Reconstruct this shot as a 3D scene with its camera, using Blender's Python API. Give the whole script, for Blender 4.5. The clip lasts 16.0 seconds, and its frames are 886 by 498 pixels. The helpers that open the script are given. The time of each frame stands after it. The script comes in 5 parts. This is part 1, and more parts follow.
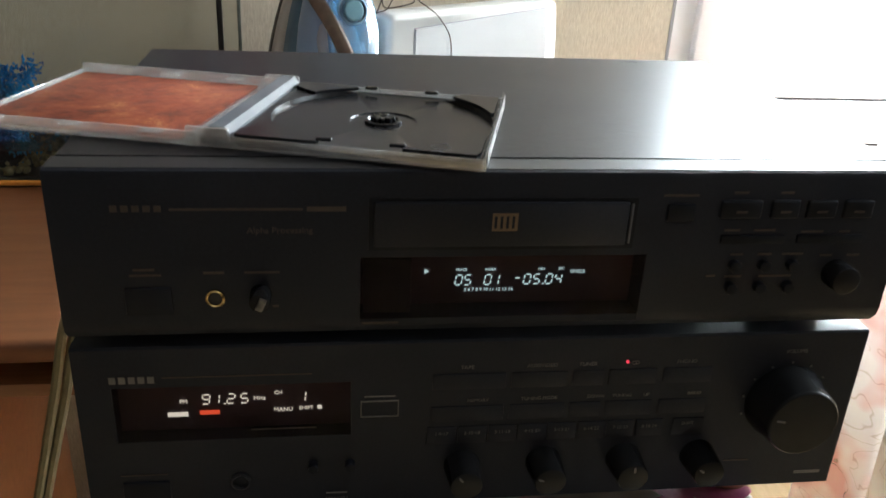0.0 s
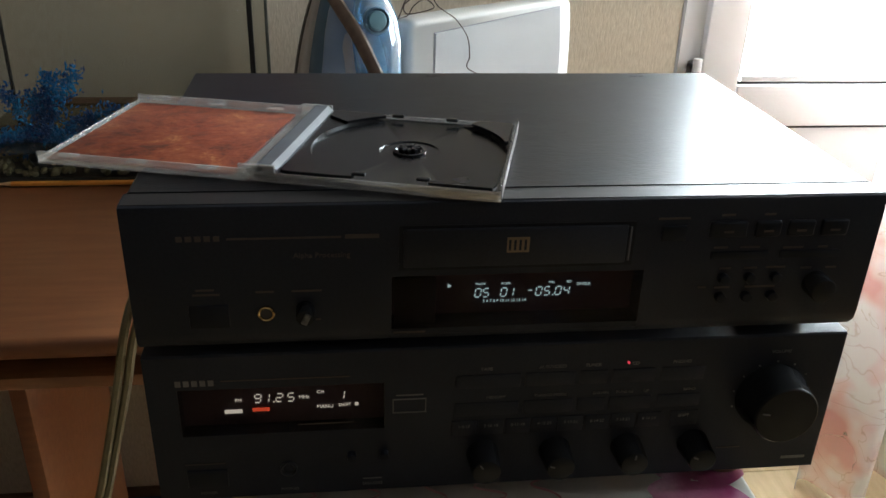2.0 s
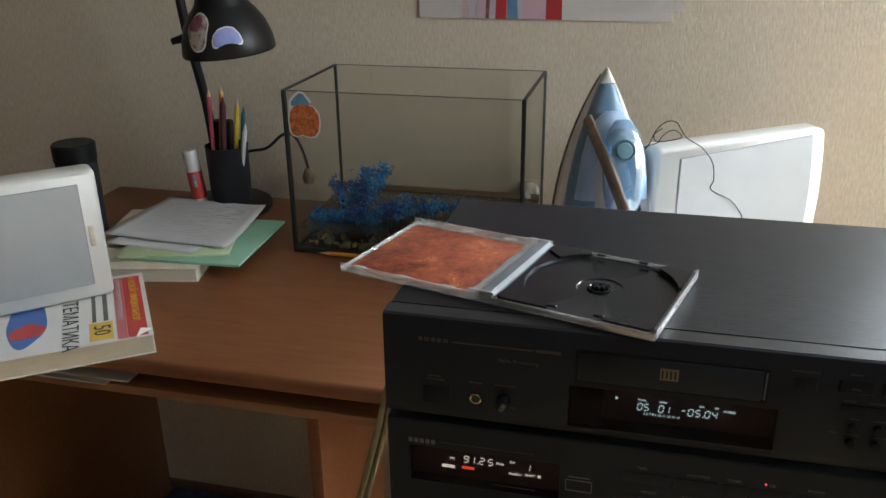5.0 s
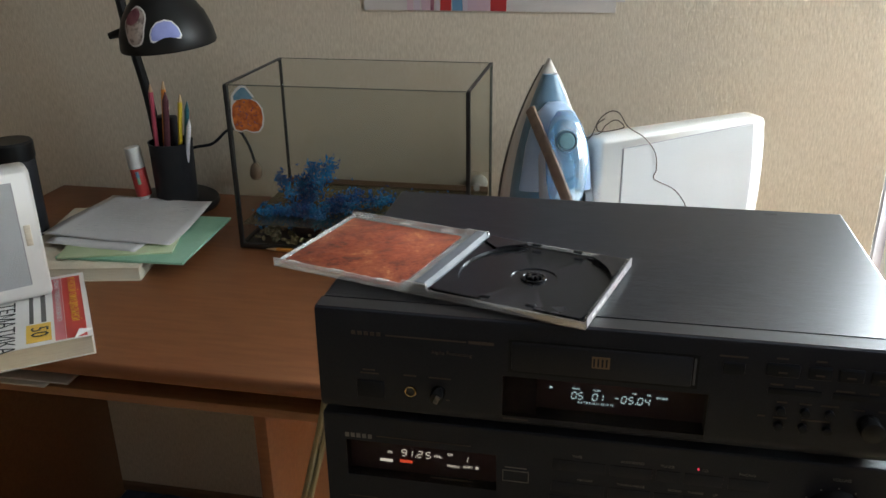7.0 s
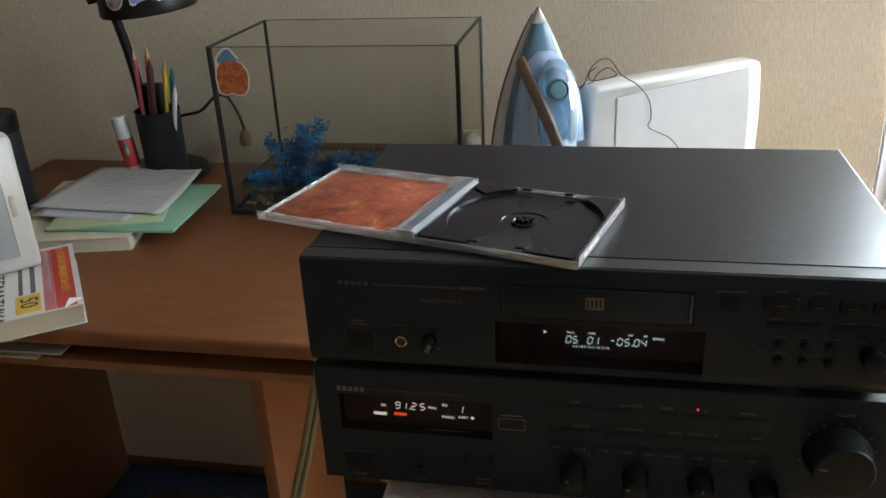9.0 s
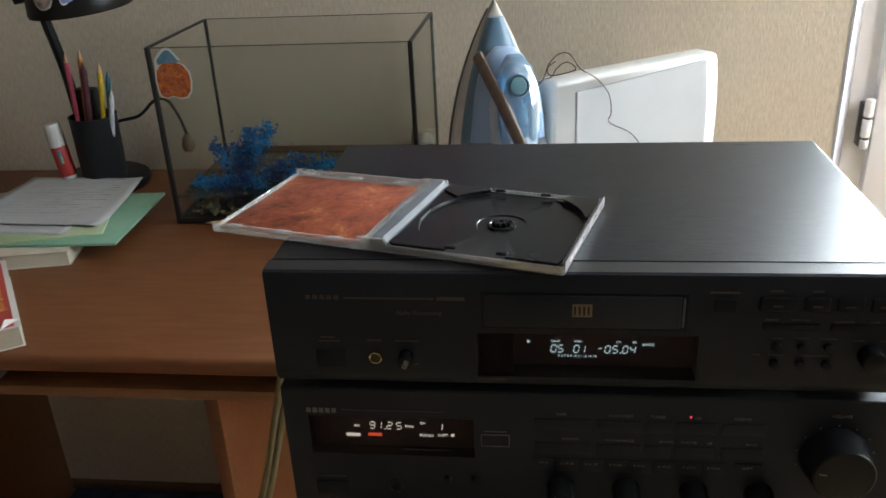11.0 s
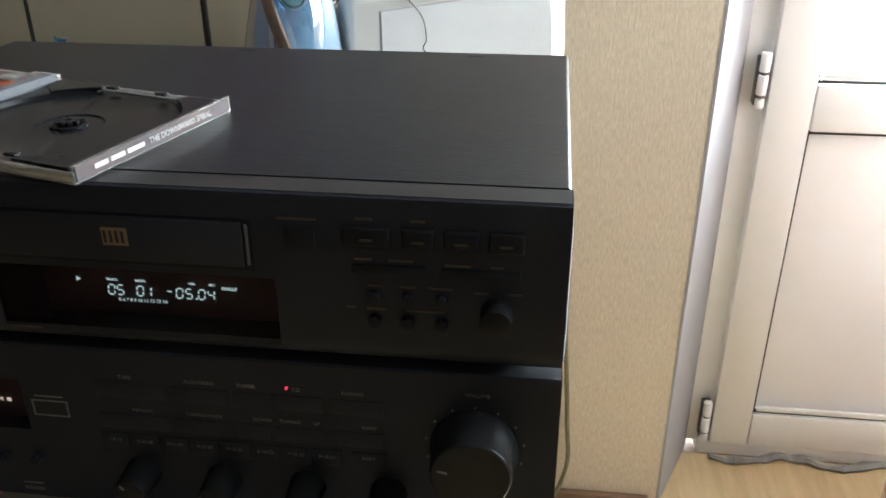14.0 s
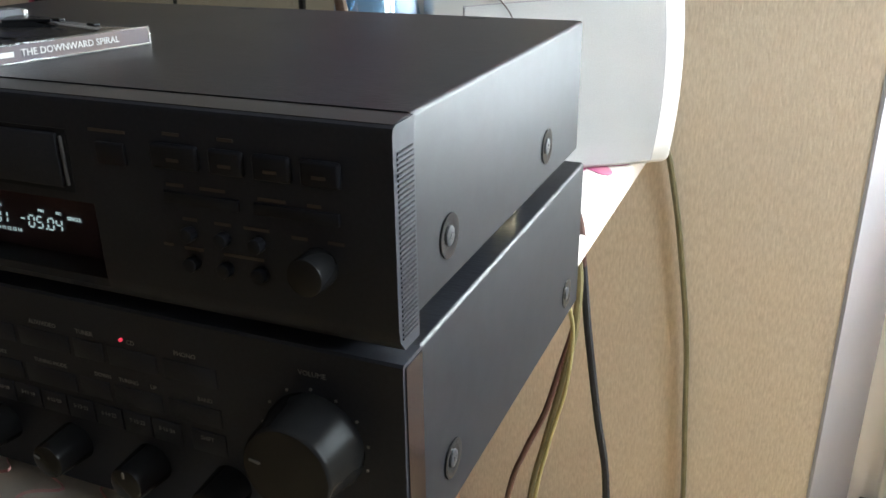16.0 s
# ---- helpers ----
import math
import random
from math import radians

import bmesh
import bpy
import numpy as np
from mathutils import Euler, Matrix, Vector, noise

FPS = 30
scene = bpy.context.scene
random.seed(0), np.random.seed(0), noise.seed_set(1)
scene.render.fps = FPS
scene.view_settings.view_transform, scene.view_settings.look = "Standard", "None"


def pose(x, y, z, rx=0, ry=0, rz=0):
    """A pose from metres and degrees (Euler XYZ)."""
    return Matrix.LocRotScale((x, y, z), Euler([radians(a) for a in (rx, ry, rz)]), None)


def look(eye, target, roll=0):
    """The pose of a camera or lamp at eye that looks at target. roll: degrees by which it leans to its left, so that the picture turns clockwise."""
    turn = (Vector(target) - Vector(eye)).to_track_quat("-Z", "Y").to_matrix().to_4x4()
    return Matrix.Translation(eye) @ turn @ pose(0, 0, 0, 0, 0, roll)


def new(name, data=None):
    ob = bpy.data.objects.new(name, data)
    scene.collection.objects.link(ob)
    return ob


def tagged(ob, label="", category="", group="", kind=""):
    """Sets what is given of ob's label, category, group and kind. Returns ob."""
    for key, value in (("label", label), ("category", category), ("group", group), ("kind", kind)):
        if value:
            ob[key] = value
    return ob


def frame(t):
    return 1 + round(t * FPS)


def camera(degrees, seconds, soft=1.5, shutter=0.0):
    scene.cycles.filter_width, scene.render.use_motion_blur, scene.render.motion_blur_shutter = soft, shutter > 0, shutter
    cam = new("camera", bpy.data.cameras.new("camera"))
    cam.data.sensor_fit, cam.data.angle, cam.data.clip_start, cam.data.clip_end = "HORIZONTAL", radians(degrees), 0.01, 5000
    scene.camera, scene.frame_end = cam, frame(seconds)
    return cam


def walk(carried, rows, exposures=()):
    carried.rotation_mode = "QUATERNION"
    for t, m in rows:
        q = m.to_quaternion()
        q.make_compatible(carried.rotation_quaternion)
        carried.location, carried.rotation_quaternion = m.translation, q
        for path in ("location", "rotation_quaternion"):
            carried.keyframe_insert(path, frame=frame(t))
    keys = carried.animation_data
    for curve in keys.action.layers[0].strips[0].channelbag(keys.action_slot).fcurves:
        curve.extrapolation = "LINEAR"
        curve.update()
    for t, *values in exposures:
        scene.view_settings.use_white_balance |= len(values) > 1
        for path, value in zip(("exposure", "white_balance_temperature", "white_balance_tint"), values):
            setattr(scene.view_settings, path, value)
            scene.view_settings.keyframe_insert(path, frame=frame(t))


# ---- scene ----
cam = camera(55.3, 16.0, shutter=0.3)
PATH = [
    (0, (0.1283, -0.3858, 1.1258), (0.4058, 1.4197, 0.3116), 3.05),
    (0.5, (0.1144, -0.4260, 1.1750), (0.4253, 1.3691, 0.3497), 2.45),
    (1, (0.1028, -0.4351, 1.1851), (0.3172, 1.3507, 0.3104), 0.95),
    (1.5, (0.1143, -0.4286, 1.1821), (0.3375, 1.3468, 0.2889), 1.96),
    (2, (0.1202, -0.4274, 1.1760), (0.3490, 1.3534, 0.2948), 1.87),
    (2.5, (0.1228, -0.4436, 1.1818), (0.2343, 1.3473, 0.2985), 0.70),
    (3, (0.1114, -0.5104, 1.2450), (0.1738, 1.3080, 0.4147), 1.14),
    (3.5, (0.1085, -0.5589, 1.2890), (-0.0922, 1.2973, 0.5719), -0.89),
    (3.7, (0.1231, -0.5667, 1.2944), (-0.1961, 1.2705, 0.5714), -1.09),
    (5.8, (0.2056, -0.5544, 1.2821), (-0.2562, 1.2367, 0.5215), -0.70),
    (6, (0.2108, -0.5555, 1.2834), (-0.2235, 1.2445, 0.5275), -0.60),
    (6.5, (0.2159, -0.5528, 1.2859), (-0.1768, 1.2584, 0.5340), -0.79),
    (7, (0.2136, -0.5494, 1.2823), (-0.1557, 1.2588, 0.5117), -0.75),
    (7.5, (0.2177, -0.5457, 1.2797), (-0.1303, 1.2639, 0.5023), -0.90),
    (8, (0.2220, -0.5419, 1.2745), (-0.1278, 1.2584, 0.4767), -1.60),
    (10.5, (0.2195, -0.5246, 1.2351), (-0.1434, 1.2535, 0.3944), -4.15),
    (11, (0.1928, -0.5023, 1.2448), (-0.0457, 1.2981, 0.4070), -2.91),
    (11.5, (0.1783, -0.4904, 1.2534), (0.0208, 1.3145, 0.4063), -1.75),
    (12, (0.2268, -0.4626, 1.2414), (-0.0289, 1.3236, 0.3787), -2.29),
    (12.5, (0.3018, -0.4272, 1.2231), (-0.1955, 1.2757, 0.2997), -3.40),
    (13, (0.3723, -0.3983, 1.1855), (-0.0778, 1.3230, 0.2719), -2.75),
    (13.5, (0.4083, -0.3712, 1.1546), (0.0679, 1.3807, 0.2517), -1.57),
    (14, (0.4242, -0.3509, 1.1459), (0.1972, 1.4229, 0.2504), -0.24),
    (14.5, (0.4243, -0.3355, 1.1281), (0.2703, 1.4356, 0.2117), 2.94),
    (15, (0.4851, -0.2684, 1.0908), (0.0062, 1.4659, 0.2173), 3.40),
    (15.5, (0.5525, -0.2519, 1.0666), (-0.1101, 1.4693, 0.2932), 1.09),
    (16, (0.5652, -0.2565, 1.0665), (-0.1521, 1.4448, 0.2978), -0.76),
]
walk(cam, [(t, look(eye, target, roll)) for t, eye, target, roll in PATH],
     exposures=[(0, -0.20), (0.5, -0.70), (1.0, -0.88), (2.5, -0.80), (3.0, -0.70), (3.5, -0.66), (3.8, -0.52), (6.0, -0.40), (8.0, -0.44), (11.0, -0.46), (12.0, -0.66), (12.5, -0.78), (13.0, -0.59), (13.5, -0.44), (14.0, -0.39), (14.5, -0.69), (15.0, -0.64), (16.0, -0.48)])

# ---- world and large lights ----
world = bpy.data.worlds.new("sky")
scene.world = world
world.use_nodes = True
sky = world.node_tree.nodes.new("ShaderNodeTexSky")
sky.sky_type, sky.sun_disc, sky.sun_elevation, sky.sun_rotation = "NISHITA", False, radians(35), radians(40)
world.node_tree.links.new(sky.outputs[0], world.node_tree.nodes["Background"].inputs[0])
world.node_tree.nodes["Background"].inputs[1].default_value = 0.12


def area_light(name, m, w, h, watts, colour):
    data = bpy.data.lights.new(name, "AREA")
    data.shape, data.size, data.size_y, data.energy, data.color = "RECTANGLE", w, h, watts, colour
    ob = new(name, data)
    ob.matrix_world = m
    return ob


# Daylight of the glazed balcony behind the door's glass, and fill through an unseen window added in the side wall.
area_light("door_daylight", look((1.13, 1.32, 1.22), (1.13, 0.0, 1.06)), 0.80, 1.9, 420, (0.825, 0.935, 1.0))
area_light("side_fill", look((1.92, 0.16, 1.64), (0.0, 0.16, 1.40)), 0.72, 1.12, 50, (0.825, 0.935, 1.0))


# ---- mesh helpers ----
ORIGIN = {}


def thing(name, at=(0, 0, 0), label="", category="", group="", kind="", m=None, local=False):
    """An Empty at a thing's base. Its parts are given in world metres, or, with local, in its own frame."""
    ob = new(name)
    ob.empty_display_size = 0.05
    ob.matrix_world = m if m is not None else Matrix.Translation(at)
    ORIGIN[ob] = Vector((0, 0, 0)) if local else Vector(at)
    return tagged(ob, label, category, group, kind)


def link_mesh(name, bm, material, angle=35):
    me = bpy.data.meshes.new(name)
    bm.normal_update()
    bm.to_mesh(me)
    bm.free()
    for m in material if isinstance(material, (list, tuple)) else [material]:
        me.materials.append(m)
    for p in me.polygons:
        p.use_smooth = True
    me.set_sharp_from_angle(angle=radians(angle))
    return new(name, me)


def part(name, bm, material, parent, label="", angle=35):
    o = ORIGIN[parent]
    bmesh.ops.translate(bm, verts=bm.verts, vec=-o)
    ob = link_mesh(name, bm, material, angle)
    ob.parent = parent
    ORIGIN[ob] = o
    return tagged(ob, label)


def single(name, bm, material, label, category, kind="", group="", at=None, angle=35):
    """A thing that is one mesh, given in world metres."""
    if at is not None:
        bmesh.ops.translate(bm, verts=bm.verts, vec=-Vector(at))
    ob = link_mesh(name, bm, material, angle)
    if at is not None:
        ob.location = at
    ORIGIN[ob] = Vector(at or (0, 0, 0))
    return tagged(ob, label, category, group, kind)


def box(bm, x0, x1, y0, y1, z0, z1, bev=0.0, seg=2, m=None):
    mat = Matrix.Translation(((x0 + x1) / 2, (y0 + y1) / 2, (z0 + z1) / 2)) @ Matrix.Diagonal((x1 - x0, y1 - y0, z1 - z0, 1))
    if m is not None:
        mat = m @ mat
    vs = bmesh.ops.create_cube(bm, size=1, matrix=mat)["verts"]
    if bev:
        es = list({e for v in vs for e in v.link_edges})
        bmesh.ops.bevel(bm, geom=es, offset=bev, segments=seg, profile=0.5, affect="EDGES")
    return bm


def B(*a, **k):
    return box(bmesh.new(), *a, **k)


def cyl(bm, p0, p1, r0, r1=None, seg=24, bev=0.0):
    p0, p1 = Vector(p0), Vector(p1)
    d = p1 - p0
    m = Matrix.Translation((p0 + p1) / 2) @ d.to_track_quat("Z", "Y").to_matrix().to_4x4()
    vs = bmesh.ops.create_cone(bm, cap_ends=True, segments=seg, radius1=r0, radius2=r0 if r1 is None else r1, depth=d.length, matrix=m)["verts"]
    if bev:
        es = [e for e in {e for v in vs for e in v.link_edges} if max(len(f.verts) for f in e.link_faces) > 4]
        bmesh.ops.bevel(bm, geom=es, offset=bev, segments=2, profile=0.5, affect="EDGES")
    return bm


def C(*a, **k):
    return cyl(bmesh.new(), *a, **k)


def rings(bm, loops, cap=True, closed=True):
    """A skin over loops of points that all have the same count."""
    rows = [[bm.verts.new(p) for p in lp] for lp in loops]
    n = len(rows[0])
    for a, b in zip(rows, rows[1:]):
        for i in range(n if closed else n - 1):
            j = (i + 1) % n
            bm.faces.new((a[i], a[j], b[j], b[i]))
    if cap:
        bm.faces.new(rows[0][::-1])
        bm.faces.new(rows[-1])
    bmesh.ops.recalc_face_normals(bm, faces=bm.faces)
    return bm


def lathe(bm, profile, at=(0, 0, 0), seg=32, m=None, cap=True):
    m = m if m is not None else Matrix.Translation(at)
    return rings(bm, [[m @ Vector((r * math.cos(2 * math.pi * i / seg), r * math.sin(2 * math.pi * i / seg), z)) for i in range(seg)] for r, z in profile], cap)


def spline(pts, n=8):
    pts = [Vector(p) for p in pts]
    ext = [2 * pts[0] - pts[1]] + pts + [2 * pts[-1] - pts[-2]]
    out = []
    for a, b, c, d in zip(ext, ext[1:], ext[2:], ext[3:]):
        for i in range(n):
            t = i / n
            out.append(0.5 * (2 * b + (c - a) * t + (2 * a - 5 * b + 4 * c - d) * t * t + (3 * b - a - 3 * c + d) * t ** 3))
    return out + [pts[-1]]


def tube(bm, pts, r, seg=8, n=8, flat=1.0):
    way = spline(pts, n)
    loops, side = [], None
    for i, p in enumerate(way):
        d = (way[min(i + 1, len(way) - 1)] - way[max(i - 1, 0)]).normalized()
        side = (side - d * side.dot(d)).normalized() if side else d.orthogonal().normalized()
        up = d.cross(side)
        loops.append([p + r * (math.cos(2 * math.pi * k / seg) * side + flat * math.sin(2 * math.pi * k / seg) * up) for k in range(seg)])
    return rings(bm, loops)


def T(*a, **k):
    return tube(bmesh.new(), *a, **k)


def prism(bm, pts, to, depth):
    """A polygon of (u, v) points placed by to(u, v, w) and thickened from w = 0 to depth."""
    return rings(bm, [[to(u, v, 0) for u, v in pts], [to(u, v, depth) for u, v in pts]])


def blob(n, rx, ry, wobble, seed, turn=0.0):
    """An uneven closed outline."""
    rnd = random.Random(seed)
    ph = [rnd.uniform(0, 6.28) for _ in range(4)]
    out = []
    for i in range(n):
        a = 2 * math.pi * i / n
        k = 1 + wobble * (math.sin(2 * a + ph[0]) + 0.7 * math.sin(3 * a + ph[1]) + 0.5 * math.sin(5 * a + ph[2]))
        x, y = rx * k * math.cos(a), ry * k * math.sin(a)
        out.append((x * math.cos(turn) - y * math.sin(turn), x * math.sin(turn) + y * math.cos(turn)))
    return out


def lettering(words, size, m, material, parent, align="LEFT", name="lettering", thick=0.00015, squeeze=1.0):
    data = bpy.data.curves.new("words", "FONT")
    data.body, data.size, data.align_x, data.align_y, data.extrude = words, size, align, "CENTER", thick
    data.resolution_u = 2
    ob = bpy.data.objects.new("words", data)
    scene.collection.objects.link(ob)
    bpy.context.view_layer.update()
    me = bpy.data.meshes.new_from_object(ob.evaluated_get(bpy.context.evaluated_depsgraph_get()))
    bpy.data.objects.remove(ob)
    me.transform(Matrix.Translation(-ORIGIN[parent]) @ m @ Matrix.Diagonal((squeeze, 1, 1, 1)))
    me.materials.clear()
    me.materials.append(material)
    out = new(name, me)
    out.parent = parent
    ORIGIN[out] = ORIGIN[parent]
    return out


def front(x, y, z):
    """Where writing stands on a panel that faces -y."""
    return pose(x, y, z, 90, 0, 0)


# ---- materials ----
def mat(name, colour, rough=0.5, metal=0.0, second=None, scale=8.0, stretch=(1, 1, 1), detail=4.0, fine=0.0, fine_scale=300.0,
        bump=0.0, bump_scale=200.0, spec=0.5, rough_var=0.0, coat=0.0, trans=0.0, low=0.35, high=0.65, emit=None, power=0.0, alpha=1.0, vary=0.0):
    """A surface of two colours mixed by broad noise, with fine grain, relief and uneven gloss."""
    m = bpy.data.materials.new(name)
    m.use_nodes = True
    nt = m.node_tree
    N, L = nt.nodes, nt.links
    p = N["Principled BSDF"]
    p.inputs["Roughness"].default_value, p.inputs["Metallic"].default_value = rough, metal
    p.inputs["Specular IOR Level"].default_value = spec
    p.inputs["Coat Weight"].default_value = coat
    p.inputs["Transmission Weight"].default_value = trans
    p.inputs["Alpha"].default_value = alpha
    p.inputs["Base Color"].default_value = (*colour, 1)
    if emit:
        p.inputs["Emission Color"].default_value = (*emit, 1)
        p.inputs["Emission Strength"].default_value = power
    co = N.new("ShaderNodeTexCoord")
    mp = N.new("ShaderNodeMapping")
    mp.inputs["Scale"].default_value = stretch
    L.new(co.outputs["Object"], mp.inputs[0])
    last = None
    if second:
        no = N.new("ShaderNodeTexNoise")
        no.inputs["Scale"].default_value, no.inputs["Detail"].default_value = scale, detail
        L.new(mp.outputs[0], no.inputs[0])
        ra = N.new("ShaderNodeValToRGB")
        ra.color_ramp.elements[0].position, ra.color_ramp.elements[1].position = low, high
        ra.color_ramp.elements[0].color, ra.color_ramp.elements[1].color = (*colour, 1), (*second, 1)
        L.new(no.outputs["Fac"], ra.inputs[0])
        last = ra.outputs[0]
    if fine or vary:
        hs = N.new("ShaderNodeHueSaturation")
        if last:
            L.new(last, hs.inputs["Color"])
        else:
            hs.inputs["Color"].default_value = (*colour, 1)
        ma = N.new("ShaderNodeMath")
        ma.operation = "MULTIPLY_ADD"
        ma.inputs[1].default_value, ma.inputs[2].default_value = 2 * fine, 1 - fine
        nf = N.new("ShaderNodeTexNoise")
        nf.inputs["Scale"].default_value, nf.inputs["Detail"].default_value = fine_scale, 3.0
        L.new(mp.outputs[0], nf.inputs[0])
        L.new(nf.outputs["Fac"], ma.inputs[0])
        val = ma.outputs[0]
        if vary:
            oi = N.new("ShaderNodeObjectInfo")
            mv = N.new("ShaderNodeMath")
            mv.operation = "MULTIPLY_ADD"
            mv.inputs[1].default_value, mv.inputs[2].default_value = 2 * vary, -vary
            L.new(oi.outputs["Random"], mv.inputs[0])
            ad = N.new("ShaderNodeMath")
            L.new(val, ad.inputs[0])
            L.new(mv.outputs[0], ad.inputs[1])
            val = ad.outputs[0]
        L.new(val, hs.inputs["Value"])
        last = hs.outputs[0]
    if last:
        L.new(last, p.inputs["Base Color"])
    if bump:
        nb = N.new("ShaderNodeTexNoise")
        nb.inputs["Scale"].default_value, nb.inputs["Detail"].default_value = bump_scale, 4.0
        L.new(mp.outputs[0], nb.inputs[0])
        bu = N.new("ShaderNodeBump")
        bu.inputs["Strength"].default_value, bu.inputs["Distance"].default_value = bump, 0.002
        L.new(nb.outputs["Fac"], bu.inputs["Height"])
        L.new(bu.outputs[0], p.inputs["Normal"])
    if rough_var:
        nr = N.new("ShaderNodeTexNoise")
        nr.inputs["Scale"].default_value, nr.inputs["Detail"].default_value = 14.0, 5.0
        L.new(co.outputs["Object"], nr.inputs[0])
        mr = N.new("ShaderNodeMapRange")
        mr.inputs[3].default_value, mr.inputs[4].default_value = rough - rough_var, rough + rough_var
        L.new(nr.outputs["Fac"], mr.inputs[0])
        L.new(mr.outputs[0], p.inputs["Roughness"])
    return m


M_WALL = mat("wallpaper", (0.58, 0.49, 0.375), 0.8, second=(0.69, 0.60, 0.48), scale=32, stretch=(10, 10, 2.3), detail=5, fine=0.13, fine_scale=60, bump=0.22, bump_scale=36, spec=0.2)
# Dark tone for the unseen walls, so they throw little light back.
M_WALL_B = mat("low_bounce_brown", (0.20, 0.16, 0.133), 0.8, second=(0.235, 0.19, 0.158), scale=16, stretch=(5, 5, 0.8), fine=0.1, spec=0.2)
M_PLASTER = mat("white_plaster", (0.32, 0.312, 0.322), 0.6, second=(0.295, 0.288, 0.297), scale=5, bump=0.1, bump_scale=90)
# Ceiling grey is kept low to weaken its bounce onto desk and lid.
M_CEIL = mat("low_bounce_ceiling", (0.30, 0.295, 0.29), 0.8, second=(0.27, 0.265, 0.26), scale=3)
M_DESK = mat("brown_laminate", (0.182, 0.064, 0.023), 0.42, second=(0.215, 0.080, 0.030), scale=14, stretch=(1, 9, 9), fine=0.10, fine_scale=120, rough_var=0.08, bump=0.04, bump_scale=400)
M_DESK_EDGE = mat("brown_edge", (0.28, 0.125, 0.055), 0.45, second=(0.23, 0.10, 0.042), scale=20, stretch=(1, 8, 8), fine=0.1)
M_LID = mat("black_lid_paint", (0.006, 0.0066, 0.0085), 0.32, spec=0.14, stretch=(0.22, 1, 1), second=(0.012, 0.013, 0.016), scale=220, fine=0.6, fine_scale=700, bump=0.09, bump_scale=800, rough_var=0.02)
M_SIDE = mat("black_side_paint", (0.008, 0.0088, 0.011), 0.44, spec=0.11, second=(0.011, 0.012, 0.0145), scale=90, fine=0.3, fine_scale=900)
M_FACE = mat("black_front_panel", (0.0178, 0.0196, 0.0262), 0.45, second=(0.0206, 0.0224, 0.0290), scale=5, spec=0.12, fine=0.2, fine_scale=500, bump=0.05, bump_scale=900, rough_var=0.05)
M_RECESS = mat("display_back", (0.12, 0.10, 0.112), 0.6, second=(0.15, 0.115, 0.124), scale=30, spec=0.2)
M_STRIP = mat("black_satin_strip", (0.012, 0.0118, 0.0125), 0.36, spec=0.22, second=(0.021, 0.020, 0.021), scale=40, stretch=(0.2, 1, 1), fine=0.2, fine_scale=500, rough_var=0.05)
M_TURN = mat("gloss_black_knob", (0.012, 0.012, 0.013), 0.24, second=(0.015, 0.015, 0.0155), scale=60, spec=0.13)
M_KNOB = mat("black_knob", (0.0140, 0.0150, 0.0190), 0.4, second=(0.0165, 0.0174, 0.0218), scale=60, spec=0.07)
M_DARK = mat("dark_plastic", (0.016, 0.017, 0.020), 0.5, second=(0.021, 0.021, 0.024), scale=40, rough_var=0.08, spec=0.25)
M_WINDOW = mat("gloss_black", (0.008, 0.006, 0.006), 0.14, second=(0.011, 0.007, 0.007), scale=6, spec=0.4)
M_GOLD = mat("gold_ring", (0.75, 0.55, 0.25), 0.25, metal=1.0, second=(0.6, 0.42, 0.18), scale=200)
M_FOOT = mat("champagne_foot", (0.62, 0.52, 0.3), 0.3, metal=0.9, second=(0.5, 0.4, 0.22), scale=60)
M_STEEL = mat("grey_metal", (0.10, 0.10, 0.105), 0.42, metal=1.0, second=(0.2, 0.2, 0.2), scale=300)
M_PRINT = mat("dim_orange_print", (0.052, 0.036, 0.029), 0.6, second=(0.038, 0.025, 0.019), scale=80)
M_PRINT_W = mat("dim_white_print", (0.14, 0.134, 0.13), 0.6, second=(0.11, 0.105, 0.10), scale=80)
M_LOGO = mat("disc_mark_print", (0.17, 0.115, 0.065), 0.5, second=(0.14, 0.09, 0.05), scale=80)
M_CYAN = mat("display_cyan", (0.1, 0.2, 0.2), 0.5, emit=(0.62, 1.0, 0.97), power=1.5)
M_GREEN = mat("display_green", (0.2, 0.25, 0.1), 0.5, emit=(0.93, 1.0, 0.80), power=1.4)
M_RED = mat("display_red", (0.3, 0.04, 0.02), 0.5, emit=(1.0, 0.13, 0.05), power=1.3)
M_LED = mat("led_red", (0.3, 0.02, 0.03), 0.4, emit=(1.0, 0.06, 0.12), power=1.1)


